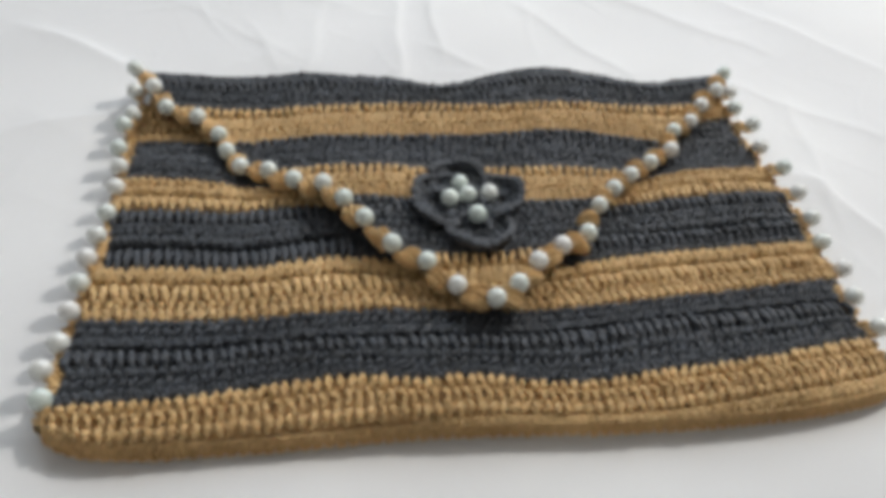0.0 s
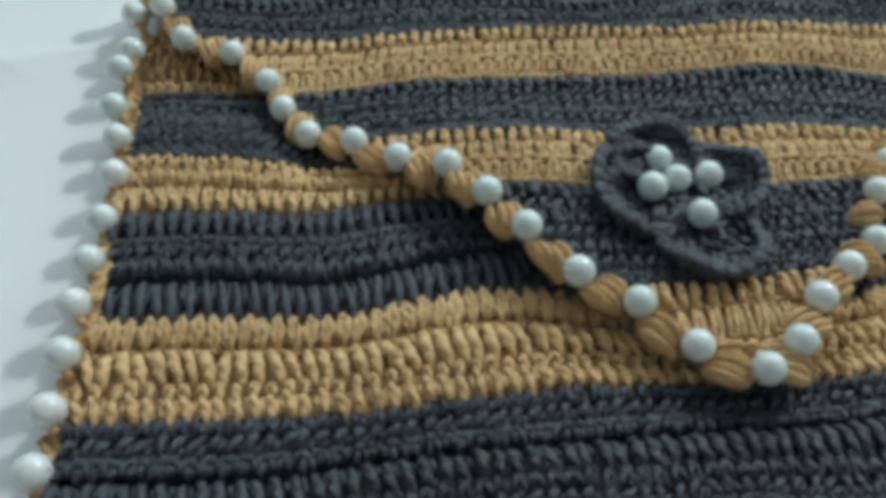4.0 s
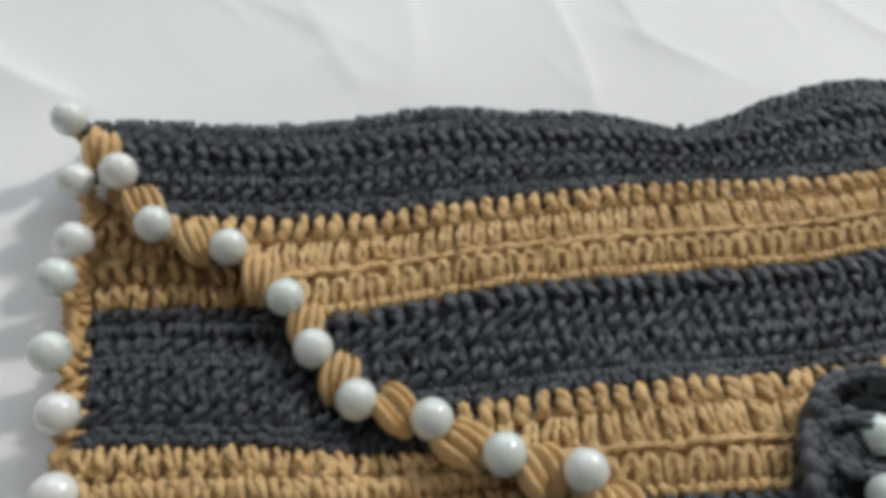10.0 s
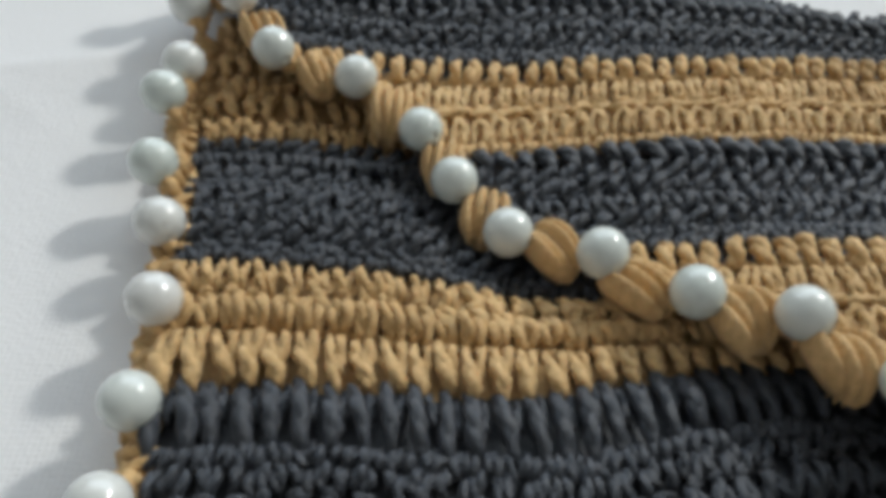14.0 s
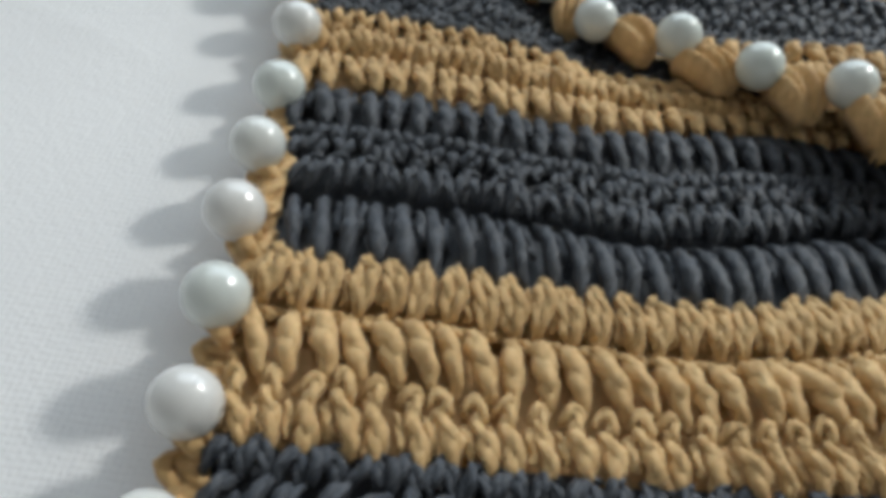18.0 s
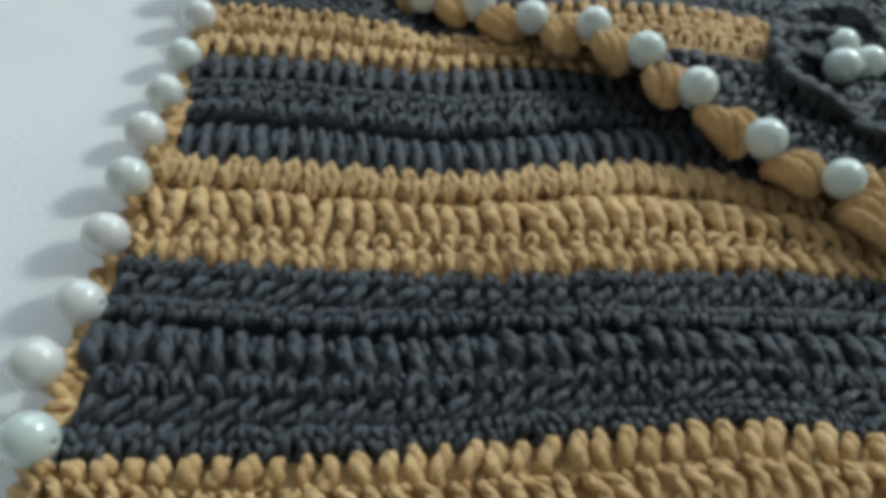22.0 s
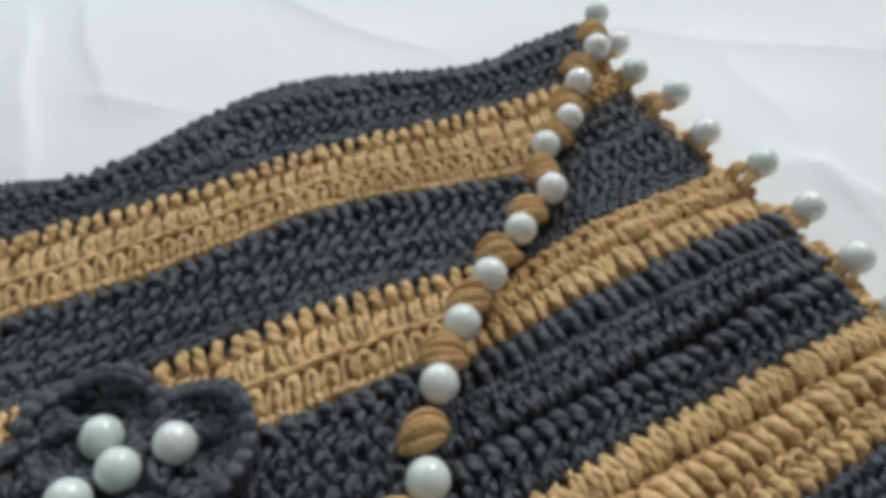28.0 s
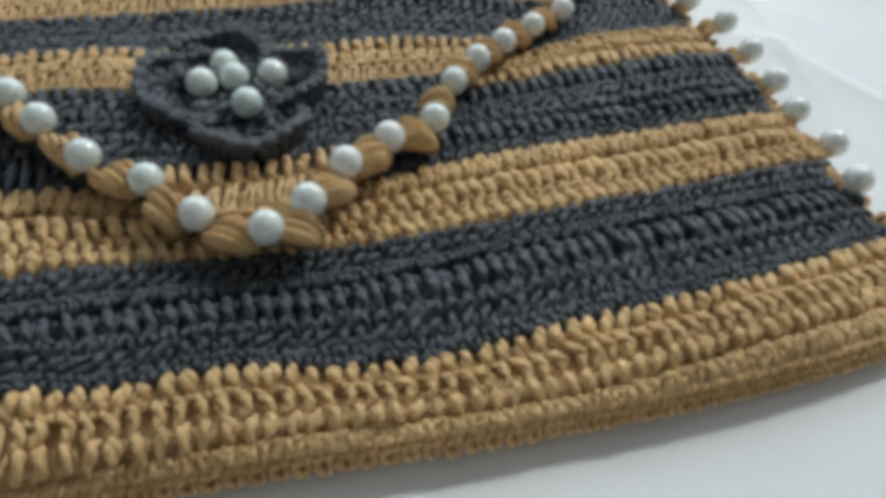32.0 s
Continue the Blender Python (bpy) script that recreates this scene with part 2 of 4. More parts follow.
WEST_PEARLS = [
    (-164.6, 113.7, 14.8), (-163.8, 101.1, 10.2), (-165.3, 91.2, 11.0), (-163.6, 74.6, 10.0), (-160.0, 62.0, 9.6), (-157.3, 46.4, 10.8),
    (-157.0, 30.8, 10.2), (-157.2, 17.1, 10.4), (-157.0, 3.3, 11.4), (-155.6, -10.9, 12.5), (-155.3, -24.3, 11.8), (-155.9, -36.8, 9.1),
    (-157.8, -49.0, 9.7), (-153.8, -61.3, 10.3),
]
EAST_PEARLS = [
    (144.5, 141.0, 13.0), (143.1, 126.7, 12.4), (148.4, 112.4, 12.4), (146.2, 93.5, 12.3), (151.8, 76.4, 13.0), (153.5, 59.4, 11.8), (153.5, 42.0, 11.2),
    (152.3, 26.7, 10.9), (155.6, 10.9, 10.4), (154.5, -4.2, 9.5), (156.6, -22.2, 11.4), (157.6, -36.2, 10.1),
]
FLOWER_PEARLS = [(-9.5, 46.3, 20.2), (-14.4, 33.8, 22.6), (-6.6, 37.8, 21.4), (3.1, 40.2, 20.6), (-3.1, 24.9, 22.1)]
PR = 0.004
GROOVES = [(body_lines["groove2"], 0.0045), (body_lines["groove3"], 0.0045), (lambda x: body_lines["beige1"](x) * 0.56 + body_lines["dark1"](x) * 0.44, 0.0022),
           (lambda x: body_lines["beige2"](x) * 0.335 + body_lines["dark2"](x) * 0.665, 0.0022), (lambda x: body_lines["dark1"](x) * 0.25 + body_lines["beige0"](x) * 0.75, 0.0036), (body_lines["seam"], 0.0035)]

flap_xy = np.array(FLAP_PEARLS)[:, :2] / 1000
flap_z = np.array(FLAP_PEARLS)[:, 2] / 1000


def west(y):
    return np.interp(y, [-0.077, -0.061, -0.037, 0.017, 0.062, 0.091, 0.114, 0.14], [-0.1535, -0.1525, -0.1535, -0.1545, -0.1575, -0.1625, -0.1625, -0.165])


def east(y):
    return np.interp(y, [-0.048, -0.036, -0.004, 0.042, 0.093, 0.127, 0.15], [0.1575, 0.1525, 0.1505, 0.1495, 0.1435, 0.1395, 0.1395])


def flap_edge(x):
    """The flap's lower edge, as y."""
    return np.interp(x, flap_xy[:, 0], flap_xy[:, 1])


KNOTS = np.concatenate([np.column_stack([flap_xy, flap_z - 0.0034]), [(-0.005, 0.038, 0.0135), (-0.06, 0.09, 0.0128), (0.05, 0.1, 0.0138), (-0.005, 0.09, 0.0133), (-0.12, 0.128, 0.0125), (-0.06, 0.133, 0.0130), (0.0, 0.133, 0.0125), (0.05, 0.147, 0.0145), (0.1, 0.140, 0.0140)]])


def flap_height(x, y):
    x, y = np.asarray(x, float), np.asarray(y, float)
    d = (x[..., None] - KNOTS[:, 0]) ** 2 + (y[..., None] - KNOTS[:, 1]) ** 2
    w = np.exp(-d / (2 * 0.018**2)) + 1e-6
    h = (w * KNOTS[:, 2]).sum(-1) / w.sum(-1)
    back = np.clip((flap_lines["fold"](x) - y) / 0.012, 0, 1)
    return 0.005 + (h - 0.005) * np.sqrt(1 - (1 - back) ** 2)


def crease(x, y, line, deep, wide=0.0013):
    return deep * np.exp(-(((y - line(x)) / wide) ** 2))


def thinned(x, y):
    """How much lower the body lies under the flap's west end."""
    k = np.clip((y - 0.055) / 0.035, 0, 1)
    return 0.0056 * k * k * (3 - 2 * k) * np.clip((-0.06 - x) / 0.04, 0.2, 1)


def body_height(x, y, deep=True):
    x, y = np.asarray(x, float), np.asarray(y, float)
    e = np.clip(np.minimum(x - west(y), east(y) - x), 0, 1)
    h = 0.0080 + 0.0024 * (1 - np.exp(-e / 0.020))
    h = h + 0.0012 * np.sin(38 * x + 0.8 + 14 * y) * np.sin(30 * y + 9 * x) * np.clip(e / 0.03, 0, 1)
    h = h - thinned(x, y)
    under = np.clip((y - flap_edge(x)) / 0.022 + 1.0, 0, 1)
    h = h - under * np.clip(h + 0.0050 - flap_height(x, y), 0, 0.02)
    for line, depth in GROOVES:
        h = h - crease(x, y, line, depth if deep else 0.25 * depth)
    f = np.clip((y - body_lines["front"](x)) / 0.005, 0, 1)
    return np.maximum(0.0078 + (h - 0.0078) * np.sqrt(1 - (1 - f) ** 2), 0.002)


# ---- stitches ----
def tube(points, radii, sides=8, rings=7):
    """A closed strand along points; returns vertices, faces and (round, along) coordinates."""
    p, r = np.array(points, float), np.array(radii, float)
    # rounder run of the same strand
    s, f = np.linspace(0, 1, len(p)), np.linspace(0, 1, rings)
    q = np.column_stack([np.interp(f, s, p[:, k]) for k in range(3)])
    q[1:-1] = 0.25 * q[:-2] + 0.5 * q[1:-1] + 0.25 * q[2:]
    rr = np.interp(f, s, r)
    t = np.gradient(q, axis=0)
    t /= np.linalg.norm(t, axis=1)[:, None]
    side = np.cross(t, (0, 0, 1.0))
    side /= np.linalg.norm(side, axis=1)[:, None] + 1e-9
    up = np.cross(side, t)
    v, uv = [], []
    length = np.r_[0, np.cumsum(np.linalg.norm(np.diff(q, axis=0), axis=1))]
    for i in range(len(q)):
        for j in range(sides + 1):
            a = 2 * math.pi * j / sides - math.pi / 2
            v.append(q[i] + rr[i] * (math.cos(a) * side[i] + math.sin(a) * up[i]))
            uv.append((7.25 * j / sides, length[i] * 0.8))
    n, w = len(q), sides + 1
    faces = [(i * w + j, i * w + j + 1, (i + 1) * w + j + 1, (i + 1) * w + j) for i in range(n - 1) for j in range(sides)]
    faces += [tuple(range(sides))[::-1], tuple((n - 1) * w + j for j in range(sides))]
    return np.array(v), faces, np.array(uv)


def plied(points, radii, phase, rings=8, sides=5):
    """A strand of two plies that twist round each other."""
    p, r = np.array(points, float), np.array(radii, float)
    s, f = np.linspace(0, 1, len(p)), np.linspace(0, 1, rings)
    q = np.column_stack([np.interp(f, s, p[:, k]) for k in range(3)])
    q[1:-1] = 0.25 * q[:-2] + 0.5 * q[1:-1] + 0.25 * q[2:]
    rr = np.interp(f, s, r)
    t = np.gradient(q, axis=0)
    t /= np.linalg.norm(t, axis=1)[:, None]
    side = np.cross(t, (0, 0, 1.0))
    side /= np.linalg.norm(side, axis=1)[:, None] + 1e-9
    up = np.cross(side, t)
    length = np.r_[0, np.cumsum(np.linalg.norm(np.diff(q, axis=0), axis=1))]
    a = phase + length * 1.0
    runs = []
    for turn in (0, math.pi):
        off = (0.44 * rr)[:, None] * (np.cos(a + turn)[:, None] * side + np.sin(a + turn)[:, None] * up)
        runs.append(tube(q + off, 0.74 * rr, sides, rings))
    return runs


def joined(parts):
    v, f, u, n = [], [], [], 0
    for pv, pf, pu in parts:
        v.append(pv), u.append(pu)
        f += [tuple(i + n for i in face) for face in pf]
        n += len(pv)
    return np.concatenate(v), f, np.concatenate(u)


# strands of one stitch each: places (across, up the row of 8, off the cloth) in millimetres, and radii
CAP = [([(-0.2, -0.6, -0.3), (-0.1, 1.8, 0.9), (0.0, 4.4, 1.3), (0.1, 6.6, 1.0), (0.1, 7.8, 0.0)], [1.35, 1.5, 1.4, 1.25, 0.75])]
PAIR = [
    ([(-1.0, -0.5, -0.4), (-1.25, 2.4, 0.9), (-0.8, 5.2, 1.1), (-0.3, 8.1, -0.3)], [0.7, 0.85, 0.85, 0.6]),
    ([(0.9, -0.5, -0.3), (0.45, 2.6, 1.1), (0.75, 5.4, 1.15), (1.3, 8.1, -0.2)], [0.75, 0.9, 0.9, 0.6]),
    ([(-1.2, 1.4, 0.2), (-0.2, 0.3, 1.0), (1.0, 1.1, 0.3)], [0.5, 0.75, 0.5]),
]
ROPE = [([(-2.5, 2.4, 0.3), (-0.9, 3.1, 1.2), (1.0, 4.7, 1.2), (2.5, 5.6, 0.3)], [0.65, 0.9, 0.9, 0.65])]
RING = [
    ([(-1.5, -0.4, -0.4), (-1.6, 3.4, 0.5), (-1.0, 6.6, 1.1), (0.3, 7.6, 1.3), (1.2, 5.6, 1.3), (1.2, 2.6, 1.2), (0.8, -0.4, -0.1)], [0.6, 0.7, 0.8, 0.95, 1.0, 0.95, 0.7]),
]
LOOP = [
    ([(-0.3, 7.4, 0.3), (0.7, 6.4, 1.1), (1.25, 4.2, 1.2), (1.2, 2.0, 1.1), (0.6, -0.3, -0.1)], [0.75, 1.1, 1.2, 1.1, 0.75]),
    ([(-1.2, 6.8, 0.2), (-0.95, 4.6, 1.1), (-0.65, 2.4, 1.1), (-0.4, -0.2, 0.0)], [0.75, 1.12, 1.1, 0.75]),
    ([(-0.8, 7.2, 0.3), (-0.3, 8.8, 1.0), (0.3, 7.9, 0.6)], [0.6, 0.85, 0.6]),
]
BEAD = [
    ([(-1.7, 0.6, -0.2), (-1.2, 3.8, 1.0), (-0.7, 7.2, 0.0)], [0.6, 0.95, 0.6]),
    ([(0.3, 0.2, -0.2), (0.9, 3.6, 1.1), (1.4, 7.2, 0.0)], [0.6, 1.0, 0.6]),
]
TWIG = [
    ([(-1.6, 0.2, -0.5), (-1.1, 3.0, 1.0), (-0.4, 5.4, 1.05), (0.1, 7.8, -0.3)], [0.6, 0.9, 0.9, 0.5]),
    ([(1.5, -0.2, -0.4), (1.3, 2.4, 0.95), (0.7, 4.8, 0.9), (0.9, 7.0, -0.3)], [0.6, 0.85, 0.85, 0.5]),
    ([(-0.6, 7.0, 0.0), (0.6, 8.0, 0.85), (1.8, 7.2, -0.2)], [0.5, 0.7, 0.45]),
]
HOOK = [
    ([(-1.5, 0.2, -0.3), (-1.0, 2.0, 0.9), (-0.6, 4.0, -0.2)], [0.7, 1.0, 0.7]),
    ([(1.0, 0.8, -0.3), (0.8, 2.8, 0.9), (1.2, 4.6, -0.2)], [0.7, 1.0, 0.7]),
    ([(-0.7, 4.2, -0.2), (0.0, 5.8, 0.95), (0.3, 7.8, -0.3)], [0.7, 1.0, 0.65]),
    ([(2.0, 4.0, -0.3), (1.6, 6.0, 0.85), (1.9, 7.8, -0.3)], [0.65, 0.95, 0.6]),
    ([(-2.0, 5.0, -0.3), (-1.5, 6.6, 0.7), (-0.9, 8.2, -0.2)], [0.5, 0.8, 0.5]),
]
FAT = [
    ([(-0.8, 8.5, -0.5), (-0.6, 6.6, 0.9), (-0.1, 4.0, 1.4), (0.4, 1.4, 1.1), (0.7, -0.8, -0.5)], [0.8, 1.35, 1.5, 1.4, 0.8]),
    ([(1.3, 7.8, -0.4), (1.6, 5.4, 0.4), (1.9, 3.0, 0.0)], [0.5, 0.75, 0.5]),
]
WEDGE = [
    ([(-0.9, 8.3, -0.1), (-0.7, 6.2, 1.1), (-0.1, 3.8, 1.4), (0.6, 1.6, 1.2), (1.0, -0.5, -0.2)], [0.75, 1.15, 1.25, 1.1, 0.7]),
    ([(1.0, 8.2, -0.1), (0.7, 6.6, 0.95), (0.0, 4.8, 0.9)], [0.6, 0.9, 0.6]),
]
ESS = [
    ([(-1.5, 7.9, -0.3), (-0.8, 6.2, 0.9), (-0.8, 4.4, 1.2), (0.1, 2.8, 1.2), (0.3, 1.2, 0.9), (-0.4, -0.4, -0.3)], [0.5, 0.85, 0.95, 0.95, 0.85, 0.55]),
    ([(1.2, 7.6, -0.3), (1.6, 4.8, 0.85), (1.2, 2.4, 1.0), (1.7, 0.0, -0.3)], [0.5, 0.85, 0.9, 0.55]),
]
EYE = [
    ([(-0.4, 7.0, 0.2), (0.1, 8.8, 0.9), (0.6, 7.2, 0.3)], [0.6, 0.85, 0.6]),
    ([(0.1, 8.0, 0.4), (1.15, 6.4, 1.2), (1.5, 4.2, 1.35), (1.2, 1.8, 1.1), (0.3, -0.2, 0.0)], [0.7, 1.05, 1.15, 1.0, 0.7]),
    ([(-0.5, 7.6, 0.3), (-0.75, 5.4, 1.2), (-0.6, 3.0, 1.1), (-0.1, 0.6, 0.2)], [0.7, 1.0, 0.95, 0.6]),
    ([(-1.9, 6.6, -0.2), (-1.75, 4.0, 0.5), (-1.7, 1.2, 0.0)], [0.45, 0.65, 0.5]),
    ([(0.3, 5.6, 0.8), (0.75, 3.6, 1.3), (0.2, 1.4, 0.8)], [0.45, 0.6, 0.45]),
]
SLASH = [
    ([(-1.3, 8.0, -0.1), (-1.0, 6.0, 1.2), (0.0, 3.6, 1.55), (0.9, 1.4, 1.1), (1.5, -0.9, -0.3)], [0.9, 1.55, 1.7, 1.4, 0.65]),
    ([(0.2, 8.4, 0.2), (1.0, 7.6, 0.9), (1.6, 6.6, 0.1)], [0.5, 0.75, 0.5]),
    ([(-1.9, 7.6, 0.0), (-1.4, 8.3, 0.8), (-0.6, 8.2, 0.2)], [0.5, 0.7, 0.5]),
]
TWO = [
    ([(-1.6, 5.6, 0.1), (-1.2, 7.6, 0.9), (0.0, 7.9, 1.1), (0.7, 6.2, 1.1), (0.2, 4.4, 0.9)], [0.55, 0.8, 0.85, 0.85, 0.7]),
    ([(-0.6, 5.4, 0.5), (0.0, 3.6, 1.2), (0.9, 2.0, 1.45), (1.2, 0.2, 0.8), (0.9, -0.8, -0.2)], [0.7, 1.05, 1.3, 1.2, 0.7]),
    ([(-1.7, 4.8, -0.1), (-1.5, 2.6, 0.6), (-0.9, 0.6, 0.0)], [0.5, 0.75, 0.5]),
]
FINGER = [
    ([(-0.9, 8.0, -0.1), (-0.95, 5.8, 1.1), (-0.5, 3.0, 1.3), (0.2, 1.0, 1.15), (0.5, -0.7, 0.1)], [0.7, 1.0, 1.12, 1.15, 0.6]),
    ([(1.0, 8.1, -0.1), (0.8, 6.2, 1.0), (0.65, 3.6, 1.0), (0.9, 1.0, 0.4)], [0.6, 0.9, 0.9, 0.6]),
]
THREAD = [([(-2.4, 4.0, -0.5), (0.0, 4.6, -0.2), (2.4, 4.0, -0.5)], [0.5, 0.6, 0.5])]
NUB = [
    ([(-1.3, 0.3, -0.5), (-0.7, 3.0, 1.1), (0.2, 6.0, 1.15), (0.9, 8.0, -0.3)], [0.7, 1.1, 1.1, 0.6]),
    ([(1.0, 0.0, -0.5), (1.5, 2.2, 0.6), (2.0, 4.6, -0.3)], [0.5, 0.8, 0.5]),
]
GRIP = [
    ([(-1.5, 8.2, 0.1), (-1.2, 6.4, 1.1), (0.2, 5.2, 1.35), (1.1, 3.8, 1.2), (0.9, 1.8, 1.15), (0.5, -0.4, 0.1)], [0.6, 0.95, 1.05, 1.05, 1.0, 0.7]),
    ([(0.2, 8.4, 0.0), (0.9, 7.4, 0.9), (1.7, 6.6, 0.0)], [0.5, 0.75, 0.5]),
]
POST = [([(-0.2, -0.8, -0.2), (0.0, 2.2, 1.1), (0.1, 5.2, 1.25), (0.2, 8.2, 0.0)], [0.8, 1.15, 1.2, 0.8]), ([(1.8, 0.0, -0.5), (1.9, 4.0, -0.1), (1.9, 8.0, -0.5)], [0.4, 0.5, 0.4])]
LEANS = {id(TWIG): -0.06, id(FAT): -0.12, id(PAIR): 0.06, id(RING): 0.04, id(NUB): 0.1}


def stitch_row(name, kind, lo, hi, height, x0, x1, inside, material, parent, pitch=0.0038, lean=0.0, rng=None, single=None):
    """A row of crochet stitches between the lines lo(x) and hi(x), on the surface height(x, y)."""
    count = int((x1 - x0) / pitch)
    xs = x0 + pitch * (np.arange(count) + rng.uniform(0.2, 0.8)) + rng.normal(0, 0.00022, count)
    mid = 0.5 * (lo(xs) + hi(xs))
    xs = xs[inside(xs, mid)]
    if not len(xs):
        return
    relief = 0.95
    usual = float(np.mean(hi(xs) - lo(xs))) * 1000
    picks = rng.integers(0, 5, len(xs))
    all_v, all_f, all_u, total = [], [], [], 0
    for g in range(5):
        at = xs[picks == g]
        if not len(at):
            continue
        # one of five loose variants of the stitch
        runs = []
        for p, r in kind:
            p, r = np.array(p, float) * (pitch / 0.0040, usual / 8, 1.0), np.array(r)
            q = p + rng.normal(0, 1, (len(p), 3)) * ((0.28, 0.26, 0.14) if material is DARK else (0.20, 0.22, 0.14))
            runs += plied(q, r * 1.05 * rng.normal(1, 0.09, len(r)), rng.uniform(0, 6.3), 6 if len(p) < 4 else 8 if len(p) < 6 else 10)
        v, f, u = joined(runs)
        n, k = len(at), len(v)
        slant = (lean + rng.normal(0, 0.16, (n, 1)))
        lx = v[:, 0][None] * rng.normal(1.0, 0.08, (n, 1)) / 1000 + slant * (v[:, 1][None] / usual - 0.5) * 0.004
        along = (v[:, 1][None] / usual - 0.5) * rng.normal(1.0, 0.06, (n, 1)) + 0.5 + rng.normal(0, 0.03, (n, 1))
        x = at[:, None] + lx
        a, b = lo(x), hi(x)
        y = a + along * (b - a)
        z0 = height(x, y)
        e = 0.0008
        gx, gy = (height(x + e, y) - z0) / e, (height(x, y + e) - z0) / e
        gx, gy = np.clip(gx, -2.5, 2.5), np.clip(gy, -2.5, 2.5)
        nn = np.stack([-gx, -gy, np.ones_like(gx)], -1)
        nn /= np.linalg.norm(nn, axis=-1, keepdims=True)
        off = v[:, 2][None] / 1000 * relief * rng.normal(1.0, 0.12, (n, 1)) + rng.normal(0, 0.00012, (n, 1))
        place = np.stack([x, y, z0], -1) + nn * off[..., None]
        # uneven yarn
        place = place + 0.00013 * np.sin(place[..., [1, 2, 0]] * 2600 + rng.uniform(0, 6, (n, 1, 3))) + 0.00010 * np.sin(place[..., [2, 0, 1]] * 5200 + rng.uniform(0, 6, (n, 1, 3)))
        shift = rng.uniform(0, 9, n)
        # stitches of the near stretch are pieces of their own
        near = (at > single[0]) & (at < single[1]) if single else np.zeros(n, bool)
        for s in np.flatnonzero(near):
            child("stitch", mesh_of("stitch", place[s], f, [material], u + shift[s]), parent)
        rest = np.flatnonzero(~near)
        all_f += [tuple(i + total + s * k for i in face) for s in range(len(rest)) for face in f]
        all_v.append(place[rest].reshape(-1, 3))
        all_u.append(np.tile(u, (len(rest), 1)) + np.repeat(shift[rest], k)[:, None])
        total += len(rest) * k
    if total:
        tagged(child(name, mesh_of(name, np.concatenate(all_v), all_f, [material], np.concatenate(all_u)), parent), kind="stuff")


def between(a, b, k):
    """A line at the share k of the way from the line a (the lower) to b."""
    return lambda x: a(x) + (b(x) - a(x)) * k


def band(lower, upper, kinds, material, parent, height, x0, x1, inside, pitch=0.0038, rng=None, single=None):
    """Rows from the lower line to the upper one: a kind of stitch each, and its share of the height."""
    total, at = sum(w for _, w in kinds), 0.0
    for kind, w in kinds:
        lo, hi = between(lower, upper, at / total), between(lower, upper, (at + w) / total)
        at += w
        if kind is None:
            continue
        stitch_row("crochet", kind, lo, hi, height, x0, x1, inside, material, parent, pitch, LEANS.get(id(kind), 0.0), rng, single)


def sheet(name, x0, x1, nx, ylo, yhi, ny, height, parent, material_of, drop=0.0, trim=None):
    """The cloth under the stitches: a curved sheet from ylo(x) to yhi(x)."""
    x = np.linspace(x0, x1, nx)[:, None] * np.ones((1, ny))
    v = np.linspace(0, 1, ny)[None]
    y = ylo(x) + (yhi(x) - ylo(x)) * v
    if trim is not None:
        x = trim(x, y)
    z = height(x, y) - drop
    verts = np.stack([x, y, z], -1).reshape(-1, 3)
    faces = [(i * ny + j, (i + 1) * ny + j, (i + 1) * ny + j + 1, i * ny + j + 1) for i in range(nx - 1) for j in range(ny - 1)]
    c = verts[np.array(faces)].mean(1)
    return child(name, mesh_of(name, verts, faces, [DARK, BEIGE], picks=material_of(c[:, 0], c[:, 1])), parent)


# ---- the unseen room, added to close the place and bounce fill light ----
PAINT, wt_, wb_ = mat("wall_paint")
wb_.inputs["Roughness"].default_value = 0.8
wn_ = node(wt_, "ShaderNodeTexNoise", Scale=3.0, Detail=5.0)
wr_ = node(wt_, "ShaderNodeValToRGB")
# a grey set by how much light the unseen walls bounce
wr_.color_ramp.elements[0].color, wr_.color_ramp.elements[1].color = (0.50, 0.495, 0.485, 1), (0.57, 0.565, 0.555, 1)
wt_.links.new(wn_.outputs[0], wr_.inputs[0])
wt_.links.new(wr_.outputs[0], wb_.inputs["Base Color"])
FRAME, ft_, fb_ = mat("window_frame_paint")
fb_.inputs["Base Color"].default_value = (0.7, 0.7, 0.68, 1)
fb_.inputs["Roughness"].default_value = 0.45


def box_mesh(name, boxes, material, bevel=0.0):
    bm = bmesh.new()
    for (x0, y0, z0), (x1, y1, z1) in boxes:
        r = bmesh.ops.create_cube(bm, size=1.0)
        bmesh.ops.scale(bm, vec=(x1 - x0, y1 - y0, z1 - z0), verts=r["verts"])
        bmesh.ops.translate(bm, vec=((x0 + x1) / 2, (y0 + y1) / 2, (z0 + z1) / 2), verts=r["verts"])
    if bevel:
        bmesh.ops.bevel(bm, geom=bm.edges[:], offset=bevel, segments=2, affect="EDGES")
    me = bpy.data.meshes.new(name)
    bm.to_mesh(me)
    bm.free()
    me.materials.append(material)
    return me


